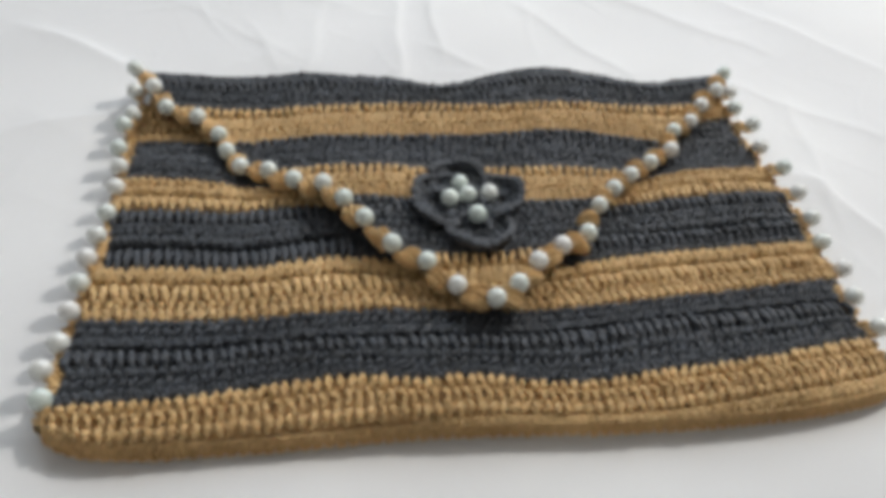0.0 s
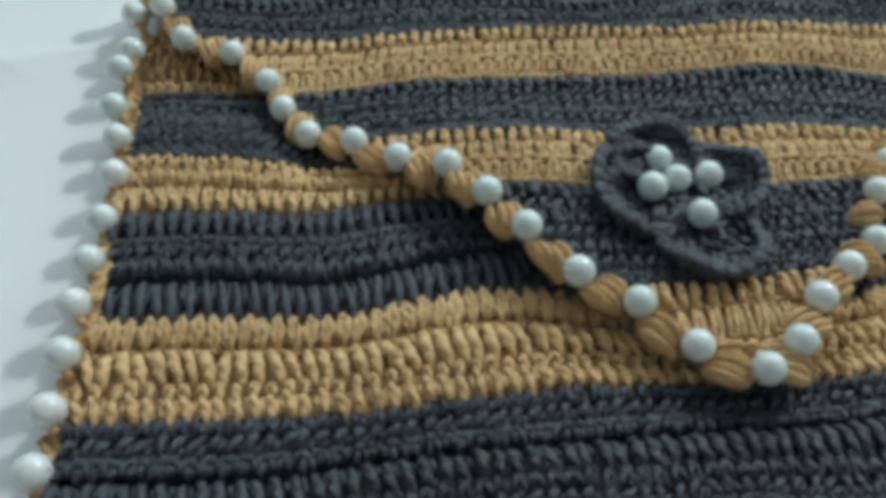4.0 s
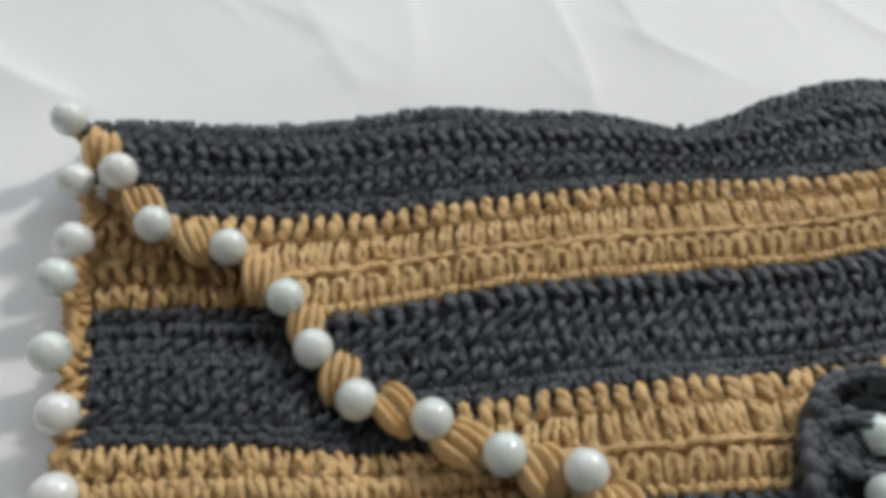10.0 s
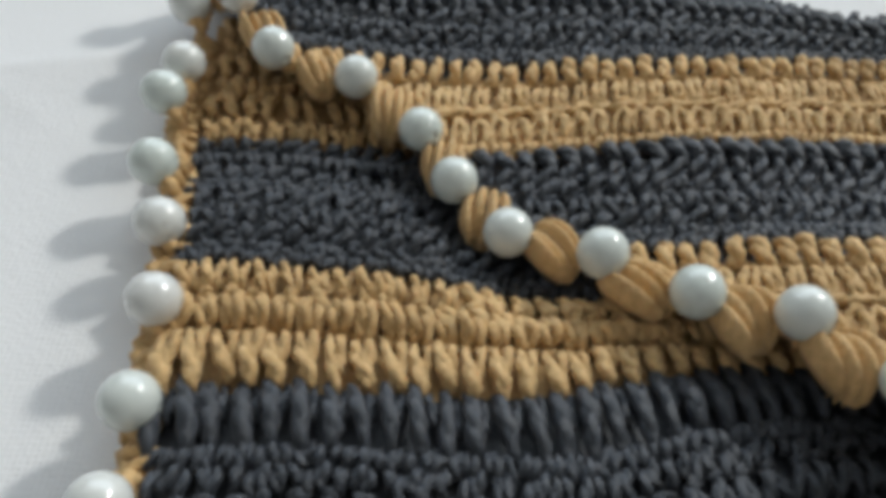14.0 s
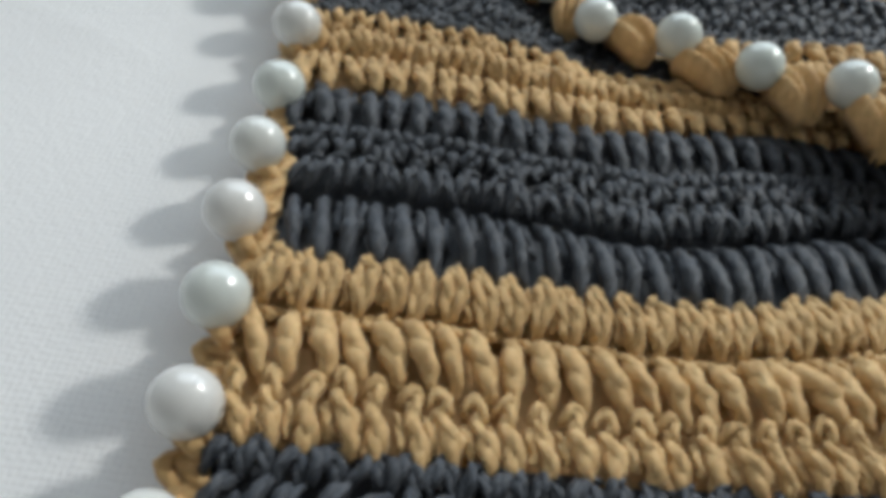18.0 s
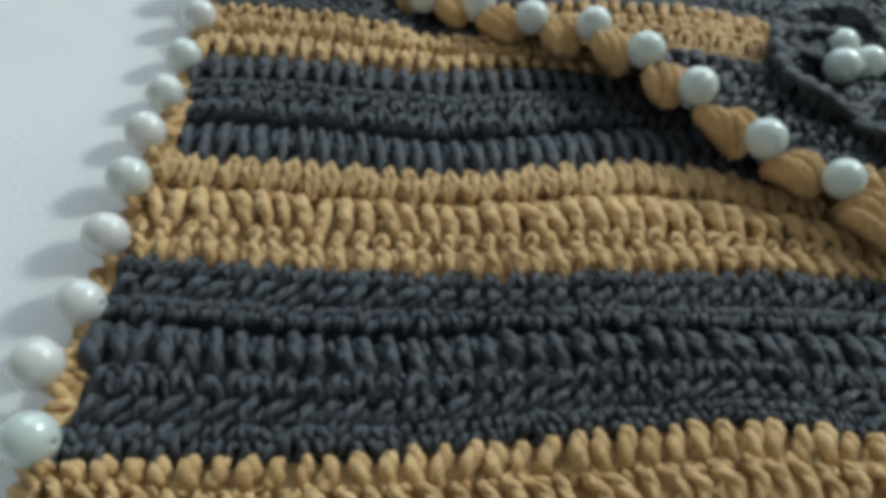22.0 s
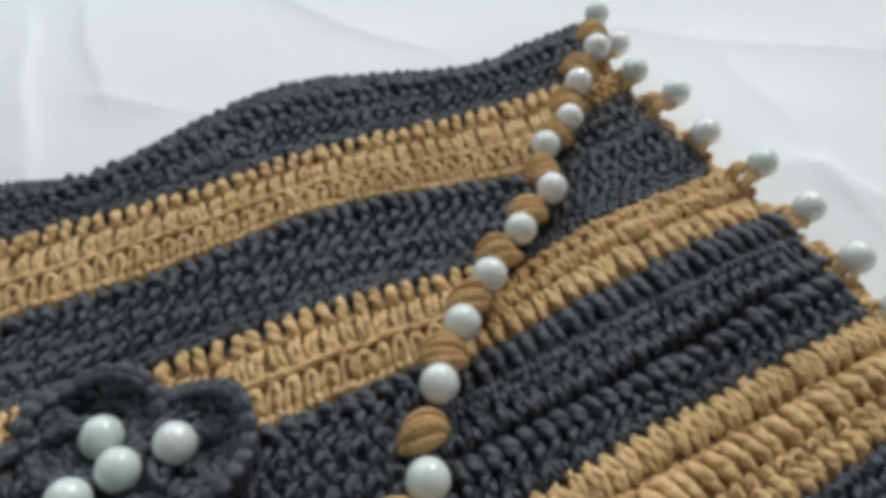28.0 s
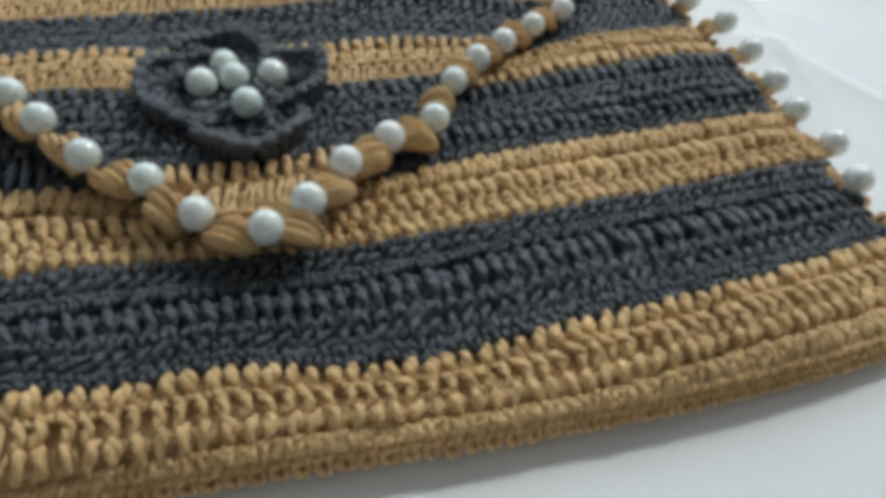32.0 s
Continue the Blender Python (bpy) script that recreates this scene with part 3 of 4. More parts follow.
def build_room():
    x0, x1, y0, y1, z0, z1, t = -1.6, 1.33, -1.6, 1.25, -0.3, 2.3, 0.15
    ey, ez, ew, eh = EAST_WINDOW[1], EAST_WINDOW[2], 0.14, 0.14
    nx, nz, nw, nh = ADDED_NORTH_WINDOW[0], ADDED_NORTH_WINDOW[2], 0.92, 0.52
    walls = {
        "wall_west": [((x0 - t, y0, z0), (x0, y1, z1))],
        "wall_south": [((x0 - t, y0 - t, z0), (x1 + t, y0, z1))],
        "wall_east": [((x1, y0, z0), (x1 + t, ey - ew, z1)), ((x1, ey + ew, z0), (x1 + t, y1, z1)), ((x1, ey - ew, z0), (x1 + t, ey + ew, ez - eh)), ((x1, ey - ew, ez + eh), (x1 + t, ey + ew, z1))],
        "wall_north": [((x0 - t, y1, z0), (nx - nw, y1 + t, z1)), ((nx + nw, y1, z0), (x1 + t, y1 + t, z1)), ((nx - nw, y1, z0), (nx + nw, y1 + t, nz - nh)), ((nx - nw, y1, nz + nh), (nx + nw, y1 + t, z1))],
    }
    for name, boxes in walls.items():
        tagged(new(name, box_mesh(name, boxes, PAINT)), "unseen plain grey painted wall, added to close the place and bounce light", "wall", kind="structure")
    tagged(new("ceiling", box_mesh("ceiling", [((x0 - t, y0 - t, z1), (x1 + t, y1 + t, z1 + 0.1))], PAINT)), "unseen plain grey painted ceiling, added to close the place and bounce light", "ceiling", kind="structure")
    # unseen windows: frames added round the openings of the two lamps
    w1 = tagged(new("window_1"), "unseen small square window with a painted frame, added round the east lamp", "window", kind="structure")
    w2 = tagged(new("added_window_2"), "unseen wide window with a painted frame, added round the north fill lamp", "window", kind="structure")
    b = 0.02
    for (p, q) in (((x1 + 0.06, ey - ew, ez - eh), (x1 + 0.12, ey + ew, ez - eh + b)), ((x1 + 0.06, ey - ew, ez + eh - b), (x1 + 0.12, ey + ew, ez + eh)),
                   ((x1 + 0.06, ey - ew, ez - eh + b), (x1 + 0.12, ey - ew + b, ez + eh - b)), ((x1 + 0.06, ey + ew - b, ez - eh + b), (x1 + 0.12, ey + ew, ez + eh - b))):
        child("frame", box_mesh("frame", [(p, q)], FRAME, 0.004), w1)
    for (p, q) in (((nx - nw, y1 + 0.06, nz - nh), (nx + nw, y1 + 0.12, nz - nh + b)), ((nx - nw, y1 + 0.06, nz + nh - b), (nx + nw, y1 + 0.12, nz + nh)),
                   ((nx - nw, y1 + 0.06, nz - nh + b), (nx - nw + b, y1 + 0.12, nz + nh - b)), ((nx + nw - b, y1 + 0.06, nz - nh + b), (nx + nw, y1 + 0.12, nz + nh - b))):
        child("frame", box_mesh("frame", [(p, q)], FRAME, 0.004), w2)


build_room()

# ---- the cloth that the bag lies on ----
# creases: from, to, height, how wide on either side, all in millimetres
CREASES = [
    ((-38, 255), (-34, 150), 2.4, 3, 16), ((-18, 258), (-12, 188), 1.8, 9, 4), ((-14, 190), (8, 176), 1.5, 5, 5), ((-84, 230), (-86, 165), 1.3, 4, 12),
    ((-122, 205), (-104, 168), 1.2, 10, 4), ((-240, 190), (-178, 157), 2.6, 5, 12), ((-232, 90), (-176, 118), 1.6, 8, 8),
]
CREASES += [
    ((150, 93), (174, 82), 2.0, 4, 10), ((174, 82), (198, 36), 2.2, 4, 12), ((187, 150), (176, 58), 1.6, 6, 5), ((238, 130), (252, 78), 1.5, 6, 8),
    ((185, 280), (268, 188), 2.2, 5, 14), ((160, 171), (235, 120), 1.4, 8, 6), ((40, 250), (95, 178), 1.6, 12, 5), ((60, 300), (190, 215), 2.0, 16, 6),
    ((-160, 280), (-70, 240), 2.0, 14, 8),
]


wr = np.random.default_rng(3)
WRINKLES = [(c, (c[0] + n * math.cos(a), c[1] + n * math.sin(a)), h, w, w * q) for c, n, a, h, w, q in zip(wr.uniform((-260, -60), (260, 320), (90, 2)).tolist(), wr.uniform(18, 75, 90), wr.normal(2.0, 0.8, 90), wr.uniform(0.15, 0.6, 90), wr.uniform(1.5, 5, 90), wr.uniform(0.5, 3, 90))]


def cloth_height(x, y):
    z = 0.0018 * np.sin(17 * x + 5 * y + 0.6) * np.sin(13 * y - 7 * x) + 0.0010 * np.sin(41 * x - 23 * y) * np.sin(29 * y + 11 * x + 1)
    for (ax, ay), (bx, by), tall, left, right in CREASES + WRINKLES:
        ax, ay, bx, by = ax / 1000, ay / 1000, bx / 1000, by / 1000
        n = math.hypot(bx - ax, by - ay)
        ux, uy = (bx - ax) / n, (by - ay) / n
        u, w = (x - ax) * ux + (y - ay) * uy, -(x - ax) * uy + (y - ay) * ux
        w = w + 0.0012 * np.sin(u * 90 + ax * 70)
        fade = 1 / (1 + np.exp(-(u + 0.004) / 0.006)) / (1 + np.exp((u - n - 0.004) / 0.006))
        z = z + 0.9 * tall / 1000 * np.exp(-np.abs(w) / np.where(w > 0, left, right) * 1000) * fade
    return z


def build_cloth():
    near = np.linspace(-0.3, 0.3, 421)
    ax = np.r_[-1.6, -1.2, -0.8, -0.6, -0.5, -0.42, -0.36, near, 0.36, 0.42, 0.5, 0.6, 0.75, 1.0, 1.33]
    x, y = np.meshgrid(ax, np.where(ax > 0.44, 0.42 + (ax - 0.42) * 0.912, ax), indexing="ij")
    e = np.maximum(np.maximum(-0.150 - x, x - 0.145), np.maximum(-0.060 - y, y - 0.135))
    z = cloth_height(x, y) * np.clip(e / 0.03, 0, 1)
    n = len(ax)
    faces = [(i * n + j, (i + 1) * n + j, (i + 1) * n + j + 1, i * n + j + 1) for i in range(n - 1) for j in range(n - 1)]
    ob = new("ground", mesh_of("ground", np.stack([x, y, z], -1).reshape(-1, 3), faces, [CLOTH]))
    tagged(ob, "creased white cotton cloth spread flat under the bag", "cloth", kind="structure")


build_cloth()

# ---- the bag ----
rng = np.random.default_rng(7)
bag = tagged(new("handbag"), "crocheted striped envelope handbag with pearl edging on white cloth", "handbag")
front = body_lines["front"]


def stripe_body(x, y):
    L = body_lines
    return np.where((y > L["beige0"](x)) | ((y < L["dark1"](x)) & (y > L["beige1"](x))) | ((y < L["dark2"](x)) & (y > L["beige2"](x))) | (y < L["dark3"](x)), 1, 0)


def stripe_flap(x, y):
    L = {k: (lambda x, f=f, k=k: f(x) - 0.0024 * (k[:4] == "dark")) for k, f in flap_lines.items()}
    return np.where(((y < L["dark_a"](x)) & (y > L["beige_a"](x))) | ((y < L["dark_b"](x)) & (y > L["beige_b"](x))) | (y < L["dark_c"](x)), 1, 0)


def fit_sides(x, y):
    t = (x + 0.156) / 0.312
    return west(y) + 0.001 + (east(y) - west(y) - 0.002) * t


panel = sheet("front_panel", -0.156, 0.156, 150, front, body_lines["back"], 150, body_height, bag, stripe_body, 0.0015, fit_sides)
in_body = lambda x, y: (x > west(y) + 0.001) & (x < east(y) - 0.001) & (y < flap_edge(x) + 0.014) & (y > front(x) + 0.0003)
L = body_lines
WEST_HALF = (-0.165, -0.045)
WOVEN = ((HOOK, 4.8), (NUB, 4.4), (TWIG, 4.8), (NUB, 4.4))
for lower, upper, kinds, m, single in (
    ("seam", "dark3", ((None, 0.5), (POST, 3.6), (GRIP, 6.2), (THREAD, 0.8), (CAP, 4.2)), BEIGE, None),
    ("dark3", "groove3", ((HOOK, 4.5), (NUB, 4.5), (TWIG, 4.5), (FAT, 6.6), (None, 0.8)), DARK, None),
    ("groove3", "beige2", ((None, 0.8), (HOOK, 4.4), (NUB, 4.4), (TWIG, 4.6)), DARK, None),
    ("beige2", "dark2", ((TWO, 8.6), (SLASH, 8.2), (THREAD, 0.9), (EYE, 8.2)), BEIGE, WEST_HALF),
    ("dark2", "groove2", ((FAT, 10.0), (None, 0.8)), DARK, (None, -0.05)),
    ("dark2", "groove2", ((TWIG, 5.0), (NUB, 4.6), (FAT, 5.6), (None, 0.8)), DARK, (-0.05, None)),
    ("groove2", "beige1", ((None, 0.8), (TWIG, 5.0), (HOOK, 5.0), (FAT, 7.0)), DARK, None),
    ("beige1", "dark1", ((FINGER, 8.0), (THREAD, 0.9), (LOOP, 5.3), (ESS, 5.1)), BEIGE, WEST_HALF),
    ("dark1", "beige0", (*WOVEN, *WOVEN), DARK, None),
    ("beige0", "back", ((ESS, 6.0), (WEDGE, 6.0), (ESS, 6.0), (WEDGE, 6.0), (ESS, 6.0), (WEDGE, 6.0)), BEIGE, None)):
    low, high = L[lower], L[upper]
    x0, x1 = -0.168, 0.16
    if single and None in single:
        x0, x1, single = single[0] or x0, single[1] or x1, None
    band(low, high, kinds, m, panel, lambda x, y: body_height(x, y, False), x0, x1, in_body, 0.0038, rng, single)


def laid(name, kind, xs, place_of, material, parent, rng):
    """A row of stitches on a surface given by place_of(x, v) -> place, normal; v runs over the row's height."""
    v, f, u = joined([tube(np.array(p, float), r) for p, r in kind])
    n, k = len(xs), len(v)
    x = xs[:, None] + v[:, 0][None] / 1000 * rng.normal(0.95, 0.05, (n, 1))
    place, normal = place_of(x, v[:, 1][None] / 8 + 0 * x)
    place = place + normal * (v[:, 2][None] / 1000 * rng.normal(1, 0.07, (n, 1)))[..., None]
    faces = [tuple(i + s * k for i in face) for s in range(n) for face in f]
    uv = np.tile(u, (n, 1)) + np.repeat(rng.uniform(0, 9, (n, 1)), k, 0)
    return tagged(child(name, mesh_of(name, place.reshape(-1, 3), faces, [material], uv), parent), kind="stuff")


def front_face(x, v):
    """The front fold, which turns down to the cloth."""
    z = 0.0012 + 0.0062 * v
    bulge = 0.0024 * np.sin(np.clip((z + 0.001) / 0.0095, 0, 1) * math.pi)
    place = np.stack([x, front(x) + 0.0016 - bulge - 0.45 * np.maximum(seam_rise(x) - 0.0015, 0), z], -1)
    slope = np.stack([0 * x, -np.ones_like(x), 0.9 * (v - 0.35)], -1)
    return place, slope / np.linalg.norm(slope, axis=-1, keepdims=True)


fx = np.linspace(-0.152, 0.158, 120)[:, None] * np.ones((1, 8))
fp, _ = front_face(fx, np.linspace(-0.1, 1.0, 8)[None] + 0 * fx)
ff = [(i * 8 + j, (i + 1) * 8 + j, (i + 1) * 8 + j + 1, i * 8 + j + 1) for i in range(119) for j in range(7)]
base = child("base", mesh_of("base", fp.reshape(-1, 3), ff, [BEIGE]), bag, "sand crochet fold along the bottom")
for low, high in ((0.12, 0.55), (0.55, 1.1)):
    laid("crochet", HOOK if low > 0.3 else ESS, np.arange(-0.151, 0.158, 0.0040) + rng.uniform(0, 0.002), lambda x, v: front_face(x, low + (high - low) * v), BEIGE, base, rng)
band(lambda x: front(x) - 0.0006, lambda x: front(x) + 0.84 * seam_rise(x), ((HOOK, 1.0),), BEIGE, base, lambda x, y: body_height(x, y, False) - 0.0004, -0.03, 0.158, lambda x, y: x > -1, 0.0038, rng)
# the back, which lies on the cloth
back = sheet("back_panel", -0.156, 0.156, 30, lambda x: front(x) + 0.003, body_lines["back"], 30, lambda x, y: 0.0015 + 0 * x, bag, stripe_body, 0.0, fit_sides)

flap = sheet("flap", -0.167, 0.144, 170, flap_edge, flap_lines["fold"], 120, flap_height, bag, stripe_flap, 0.0015)
in_flap = lambda x, y: (y > flap_edge(x) + 0.002) & (x > -0.167) & (x < 0.1445)
L = flap_lines
SAND_ROWS = ((BEAD, 2.4), (RING, 6.2), (ROPE, 1.8), (PAIR, 7.0), (THREAD, 0.8), (CAP, 4.6))
for lower, upper, kinds, m, single in (
    ("beige_c", "dark_c", SAND_ROWS, BEIGE, None),
    ("dark_c", "beige_b", (*WOVEN, (TWIG, 4.5), (NUB, 4.5), (FAT, 5.6)), DARK, None),
    ("beige_b", "dark_b", SAND_ROWS, BEIGE, None),
    ("dark_b", "beige_a", (*WOVEN, (NUB, 4.5), (FAT, 5.6)), DARK, None),
    ("beige_a", "dark_a", SAND_ROWS, BEIGE, (-0.13, -0.04)),
    ("dark_a", "fold", (*WOVEN, (FAT, 5.0), *WOVEN[:3]), DARK, None)):
    band(L[lower], L[upper], kinds, m, flap, flap_height, -0.168, 0.146, in_flap, 0.0038, rng, single)


def behind(x, v):
    """The fold's back, from its highest line down to the cloth."""
    place = np.stack([x, flap_lines["fold"](x) + 0.0010 * np.sin(v * math.pi) - 0.0006 * (1 - v), 0.0006 + 0.0046 * v], -1)
    normal = np.stack([0 * x, 0.8 * np.ones_like(x), 0.6 * np.ones_like(x)], -1)
    return place, normal


bx = np.linspace(-0.167, 0.144, 120)[:, None] * np.ones((1, 5))
bp, _ = behind(bx, np.linspace(0, 1.0, 5)[None] + 0 * bx)
fold_back = child("fold_back", mesh_of("fold_back", bp.reshape(-1, 3), [(i * 5 + j, i * 5 + j + 1, (i + 1) * 5 + j + 1, (i + 1) * 5 + j) for i in range(119) for j in range(4)], [DARK]), bag)
laid("crochet", HOOK, np.arange(-0.165, 0.143, 0.0037) + rng.normal(0, 0.0004, 84), behind, DARK, fold_back, rng)


def strands(name, runs, material, parent, label="", sides=7):
    """One mesh of several yarn strands; runs: (points in metres, radii in metres)."""
    v, f, u = joined([tube(np.array(p) * 1000, np.array(r) * 1000, sides) for p, r in runs])
    return child(name, mesh_of(name, v / 1000, f, [material], u), parent, label)


# puffs along the flap's edge, one between each two pearls
def build_puffs():
    pts = np.array(FLAP_PEARLS) / 1000
    inside = np.array([0.0, 0.12])
    for index, (a, b) in enumerate(zip(pts[:-1], pts[1:])):
        mid, gap = (a + b) / 2, np.linalg.norm((b - a)[:2])
        t = (b - a)[:2] / gap
        out = np.array([t[1], -t[0]])
        if out @ (inside - mid[:2]) > 0:
            out = -out
        turn = (0.90 if index < 13 else 1.25 if index < 15 else 0.90 if index < 19 else 0.45) + rng.normal(0.0, 0.14)
        c, s_ = math.cos(turn), math.sin(turn)
        run = np.array([out[0] * c - out[1] * s_, out[0] * s_ + out[1] * c])
        side = np.array([-run[1], run[0]])
        away, lift = (-0.0014, 0.0004) if index < 7 else (0.0002, 0.0) if index < 13 else (0.0018, 0.0006) if index < 16 else (0.0006, 0.0010) if index < 19 else (-0.0020, 0.0017)
        mid = mid + np.array([*out * away, lift])
        wide = min(gap * 0.27, 0.0036) if index < 7 else min(gap * 0.32, 0.0047) if index < 13 else 0.0040 if index < 19 else 0.0036
        h0, tall = mid[2] - 0.0046, 0.0026 * rng.normal(1, 0.12)
        # a bundle of four strands side by side
        half, low, power = (0.0056, 0.50, 0.34) if index < 7 else (0.0051, 0.50, 0.34) if index < 13 else (0.0056, 0.50, 0.38) if index < 19 else (0.0053, 0.46, 0.42)
        steps = [(half * s, max(low, (1 - s * s) ** power), 1.45 * math.sqrt(1 - s * s) - 0.45) for s in np.sin(np.linspace(-1.57, 1.57, 11))]
        across = np.linspace(-1, 1, 33)
        lobe = np.minimum(((across + 1) * 2).astype(int), 3)
        stagger, fat = rng.normal(0, 0.0007, 4)[lobe], rng.normal(1, 0.15, 4)[lobe]
        lobes = np.sqrt(np.maximum(0.0, 1 - ((across * 2 + 2) % 1 * 2 - 1) ** 2)) * fat
        dome = np.sqrt(1 - 0.62 * across**2)
        twist = rng.normal(0.0, 0.22)
        verts, uv = [], []
        for along, spread, rise in steps:
            p = mid[:2] + np.outer(along * (0.8 + 0.2 * dome) + stagger, run) + np.outer(across * (wide + 0.0006) * spread + twist * along, side)
            z = h0 + tall * dome * rise + 0.0029 * lobes * spread - 0.0003
            verts += np.column_stack([p, z]).tolist()
            under = mid[:2] + 0.75 * (p - mid[:2])
            verts += np.column_stack([under[::-1], z[::-1] - 0.0026]).tolist()
            uv += [(8 * abs(w) % 2, along * 1600 + k) for k, w in enumerate(np.r_[across, across[::-1]])]
        n = 66
        faces = [(i * n + j, i * n + (j + 1) % n, (i + 1) * n + (j + 1) % n, (i + 1) * n + j) for i in range(len(steps) - 1) for j in range(n)]
        faces += [tuple(range(n))[::-1], tuple((len(steps) - 1) * n + j for j in range(n))]
        child("puff", mesh_of("puff", verts, faces, [BEIGE], uv), flap)


build_puffs()


# pearls, drilled through
def drilled(r, hole=0.00030, seg=28, rings=16):
    a0 = math.asin(hole / r)
    prof = [(r * math.sin(a), r * math.cos(a)) for a in np.linspace(a0, math.pi - a0, rings)]
    prof = [(hole, 0.5 * r), *prof, (hole, -0.5 * r)]
    n = len(prof)
    verts = [(p * math.cos(2 * math.pi * j / seg), p * math.sin(2 * math.pi * j / seg), h) for p, h in prof for j in range(seg)]
    faces = [(i * seg + j, (i + 1) * seg + j, (i + 1) * seg + (j + 1) % seg, i * seg + (j + 1) % seg) for i in range(n - 1) for j in range(seg)]
    return mesh_of("pearl", verts, faces, [PEARL])


pearl_mesh = drilled(PR)


def set_pearls(group, owner, side=False):
    pts = [Vector(p) / 1000 for p in group]
    for i, p in enumerate(pts):
        way = (pts[min(i + 1, len(pts) - 1)] - pts[max(i - 1, 0)]).normalized()
        way = Vector((1, 0, 0)) if side else way
        way = (way + Vector(rng.normal(0, 0.15, 3))).normalized()
        ob = child("pearl", pearl_mesh, owner)
        ob.matrix_basis = Matrix.Translation(p) @ way.to_track_quat("Z", "Y").to_matrix().to_4x4() @ Matrix.Diagonal((*(rng.normal(1, 0.012, 3)), 1))


set_pearls(FLAP_PEARLS, flap)
set_pearls(WEST_PEARLS, panel, True)
set_pearls(EAST_PEARLS, panel, True)


# the sand edging under the side pearls
def build_edging(pearls, edge, sign):
    pts = np.array(pearls) / 1000
    y0, y1 = pts[:, 1].min() - 0.008, pts[:, 1].max() + 0.004
    ys = np.arange(y0, y1, 0.0015)
    n = len(ys)
    out = edge(ys) + sign * 0.0020
    bulge = 0.0007 * np.sin(ys * 1500)
    top = np.stack([edge(ys) - sign * 0.002, ys, 0.0076 - 0.8 * thinned(edge(ys), ys)], -1)
    rim = np.stack([out - sign * 0.0006 + sign * bulge, ys, 0.0072 - 0.8 * thinned(edge(ys), ys) + 0.0006 * np.sin(ys * 2100)], -1)
    waist = np.stack([out + sign * bulge, ys, 0.0040 + 0 * ys], -1)
    foot = np.stack([out - sign * 0.001, ys, 0.0006 + 0 * ys], -1)
    wall = child("side_wall", mesh_of("side_wall", np.concatenate([top, rim, waist, foot]), [(r * n + i, r * n + i + 1, (r + 1) * n + i + 1, (r + 1) * n + i) for r in range(3) for i in range(n - 1)], [BEIGE]), panel, "sand crochet side of the bag")
    runs = []
    for y in np.arange(y0, y1, 0.0021):
        e, d, w = edge(y), rng.normal(0, 0.0022), 0.8 * float(thinned(edge(y), y))
        if rng.random() < 0.25:
            continue
        runs.append(([(e - sign * 0.0022, y - d, 0.0078 - w), (e + sign * 0.0004, y, 0.0078 - w + rng.normal(0, 0.0007)), (e + sign * 0.0026, y + d, 0.0062 - 0.5 * w), (e + sign * 0.0026, y + 1.5 * d, 0.0030), (e + sign * 0.0012, y + d, 0.0008)],
                     [0.0007, 0.0010, 0.0011, 0.0010, 0.0007]))
        if rng.random() < 0.5:
            runs.append(([(e + sign * 0.0008, y - 0.0022, 0.0066 - w), (e + sign * 0.0034, y, 0.0070 - w + rng.normal(0, 0.0008)), (e + sign * 0.0010, y + 0.0024, 0.0060 - w)], [0.0007, 0.0011, 0.0007]))
    strands("side_edging", runs, BEIGE, panel, "narrow sand crochet edging under the pearls", 6)
    for p in pts:
        e = edge(p[1])
        holds = []
        for s in (-1.0, -0.4, 0.3, 1.0):
            wave = rng.normal(0, 0.0006)
            holds.append(([(e - sign * 0.0006, p[1] + s * 0.0036, p[2] - 0.0046), (e + sign * 0.0004, p[1] + s * 0.0034 + wave, p[2] - 0.0010), (0.5 * (e + p[0]), p[1] + s * 0.0026 - wave, p[2] - 0.0020), (p[0] + sign * 0.0006, p[1] + s * 0.0010, p[2] - 0.0036)],
                          [0.0008, 0.0012, 0.0012, 0.0008]))
        strands("picot", holds, BEIGE, panel, "", 6)


strands("picot", [([(-0.1655, 0.1360, 0.0060), (-0.1672, 0.1345, 0.0100), (-0.1690, 0.1320, 0.0130)], [0.0009, 0.0012, 0.0009]), ([(-0.1650, 0.1310, 0.0070), (-0.1665, 0.1300, 0.0105), (-0.1685, 0.1300, 0.0135)], [0.0009, 0.0012, 0.0009])], BEIGE, flap, "", 6)
build_edging(WEST_PEARLS, west, -1)
build_edging(EAST_PEARLS, east, 1)


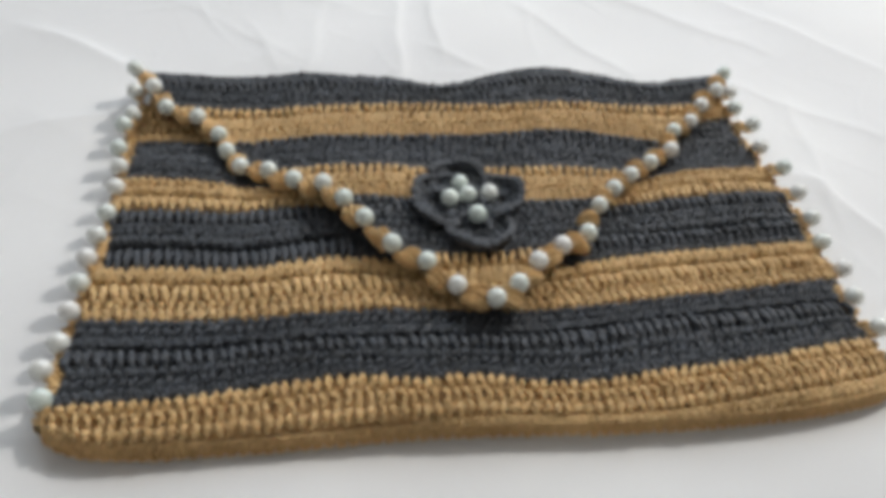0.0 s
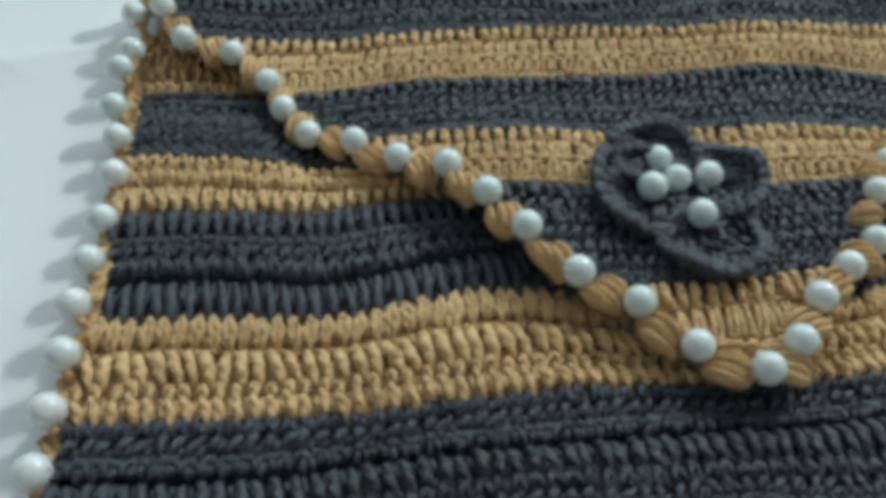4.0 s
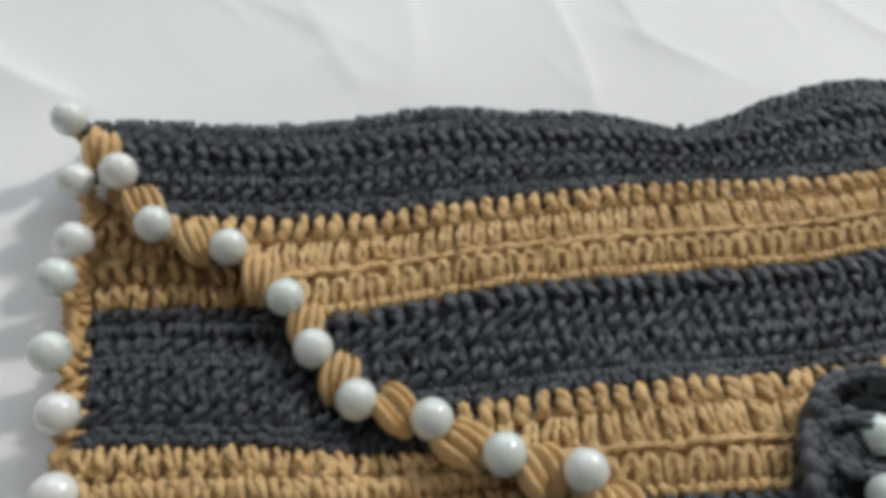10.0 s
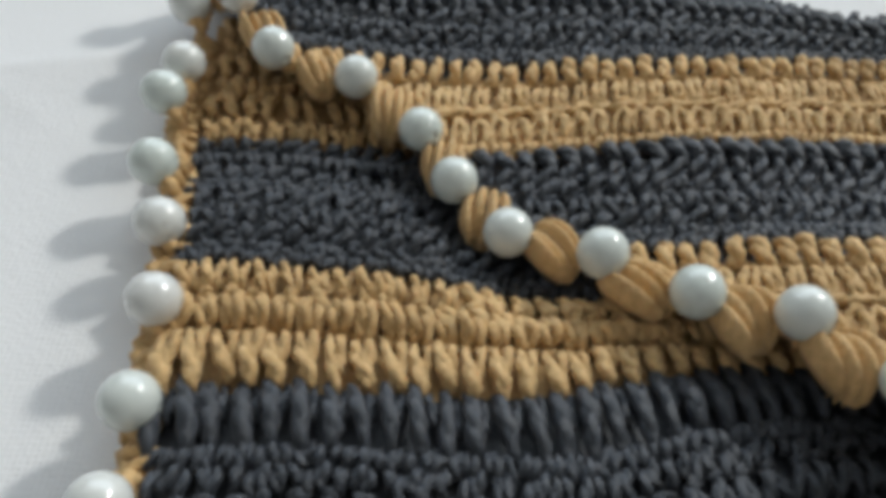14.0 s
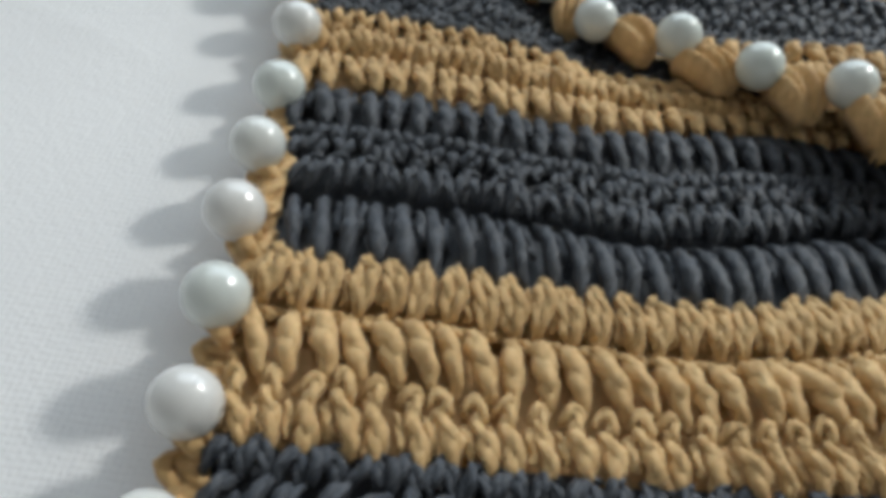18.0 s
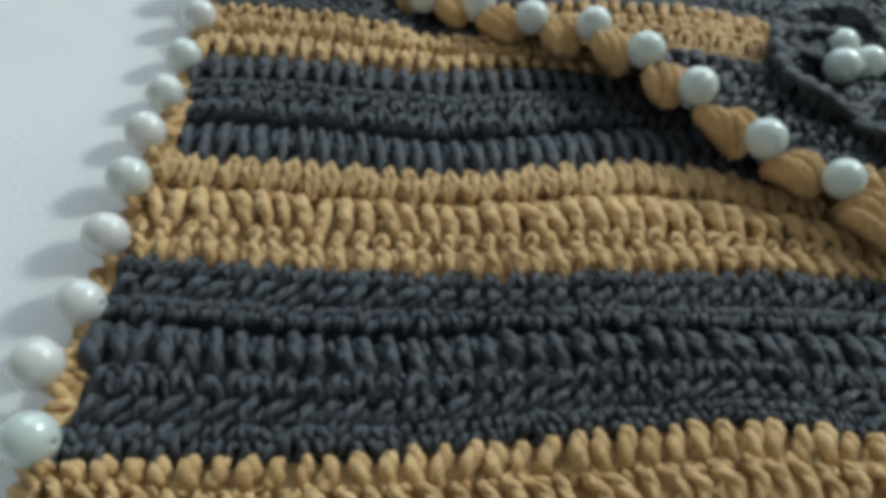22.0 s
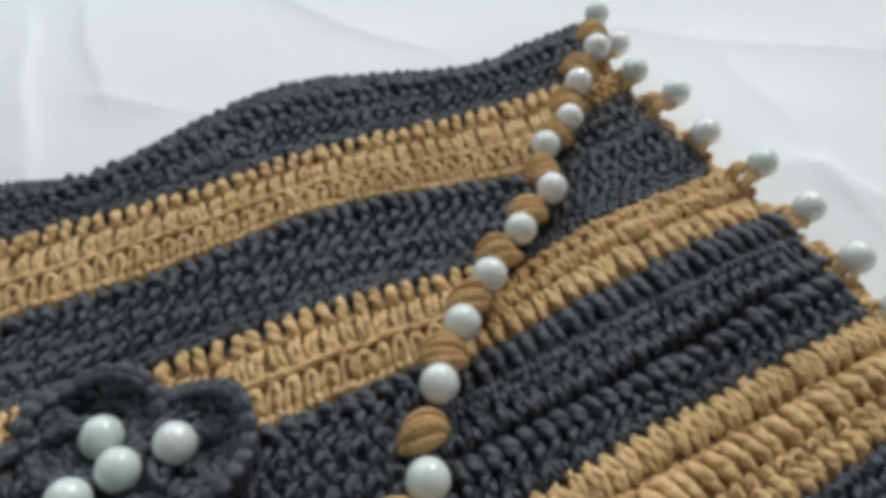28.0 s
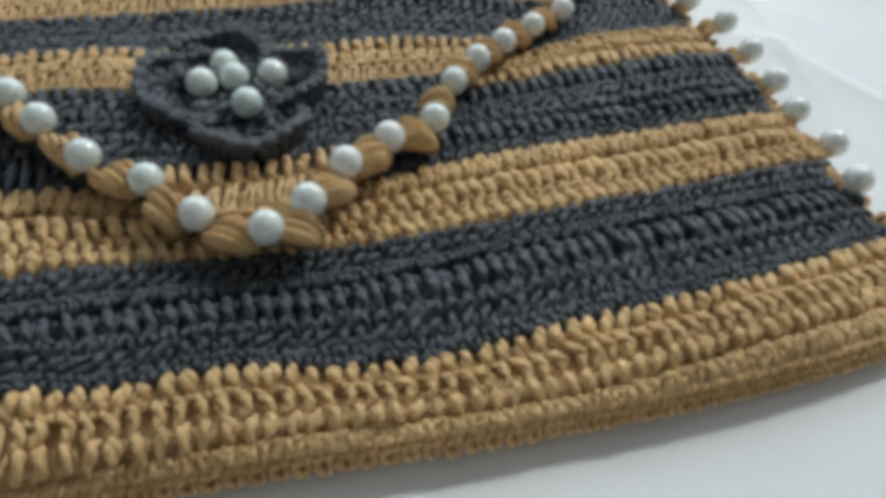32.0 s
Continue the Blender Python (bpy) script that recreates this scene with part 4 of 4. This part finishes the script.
# ---- the flower on the flap ----
def build_flower():
    cx, cy = -0.006, 0.036
    # petals: centre and half sizes in millimetres, and the way that each one opens
    petals = (((-10.5, 47.8), 12.0, 10.0, 102), ((8.0, 38.5), 9.0, 11.0, 5), ((-2, 18.5), 12.5, 13.5, -80), ((-18, 34.5), 11.5, 14.5, 180))
    z0 = float(flap_height(np.array(cx), np.array(cy))) + 0.0010
    ring = np.linspace(0, 2 * math.pi, 40, endpoint=False)
    dv = [(cx, cy, z0 + 0.0035)] + [(cx + 0.015 * math.cos(a), cy + 0.015 * math.sin(a), z0 + 0.0015) for a in ring]
    flower = child("flower", mesh_of("flower", dv, [(0, 1 + i, 1 + (i + 1) % 40) for i in range(40)], [DARK]), bag, "charcoal crochet flower with a cluster of pearls")
    for (px, py), rx, ry, way in petals:
        px, py = cx + (px / 1000 - cx) * 0.93, cy + (py / 1000 - cy) * 0.93
        rx, ry, way = rx / 1000 * 1.06, ry / 1000 * 1.06, radians(way)
        bed = z0 + 0.0012 + rng.uniform(0, 0.0008)

        def spot(k, a, lift=0.0):
            """A place on the cupped petal: k from its middle (0) to its rim (1), towards a."""
            away = max(0.0, math.cos(a - way))
            wave = 0.0011 * math.sin(4 * a + px * 900) * k * k
            return (px + rx * k * math.cos(a), py + ry * k * math.sin(a), bed + (0.0012 + 0.0050 * (0.35 + 0.65 * away)) * k**2.2 + wave + lift)

        # the cup
        cup = [spot(0, 0, -0.0006)] + [spot(k, a, -0.0008) for k in (0.35, 0.7, 1.0) for a in ring]
        cf = [(0, 1 + i, 1 + (i + 1) % 40) for i in range(40)] + [(1 + q * 40 + i, 41 + q * 40 + i, 41 + q * 40 + (i + 1) % 40, 1 + q * 40 + (i + 1) % 40) for q in range(2) for i in range(40)]
        petal = child("petal", mesh_of("petal", cup, cf, [DARK]), flower)
        runs = []
        for _ in range(95):
            k, a = 0.12 + 0.80 * math.sqrt(rng.random()), rng.uniform(0, 2 * math.pi)
            dk, da = rng.normal(0.16, 0.10), rng.normal(0.10, 0.22) / (k + 0.3)
            runs.append(([spot(k - 0.5 * dk, a - da, -0.0002), spot(k, a, 0.0010), spot(min(k + 0.5 * dk, 1.0), a + da, -0.0002)], [0.0007, rng.uniform(0.0009, 0.0012), 0.0007]))
        # a chain round the rim
        links = 22
        for i in range(links):
            a, b = 2 * math.pi * i / links, 2 * math.pi * (i + 1.5) / links
            if math.cos((a + b) / 2 - way) < -0.55:
                continue
            for s in (-1, 1):
                runs.append(([spot(0.98, a, 0.0003), spot(1.0 + 0.075 * s, (a + b) / 2, 0.0012 - 0.0007 * s), spot(0.98, b, 0.0003)], [0.0009, 0.0013, 0.0009]))
        # the outside, down to the flap
        for a in np.linspace(0, 2 * math.pi, 44, endpoint=False):
            if math.cos(a - way) > -0.5:
                b = a + rng.normal(0.05, 0.08)
                top, foot = np.array(spot(0.99, a)), np.array(spot(0.93, b))
                runs.append(([top, 0.5 * (top + foot) + np.array([rx * 0.04 * math.cos(a), ry * 0.04 * math.sin(a), 0.2 * (bed - top[2])]), (foot[0], foot[1], bed - 0.001)], [0.0008, 0.0011, 0.0009]))
        strands("stitching", runs, DARK, flower, "", 6)
    set_pearls(FLOWER_PEARLS, flower)


build_flower()
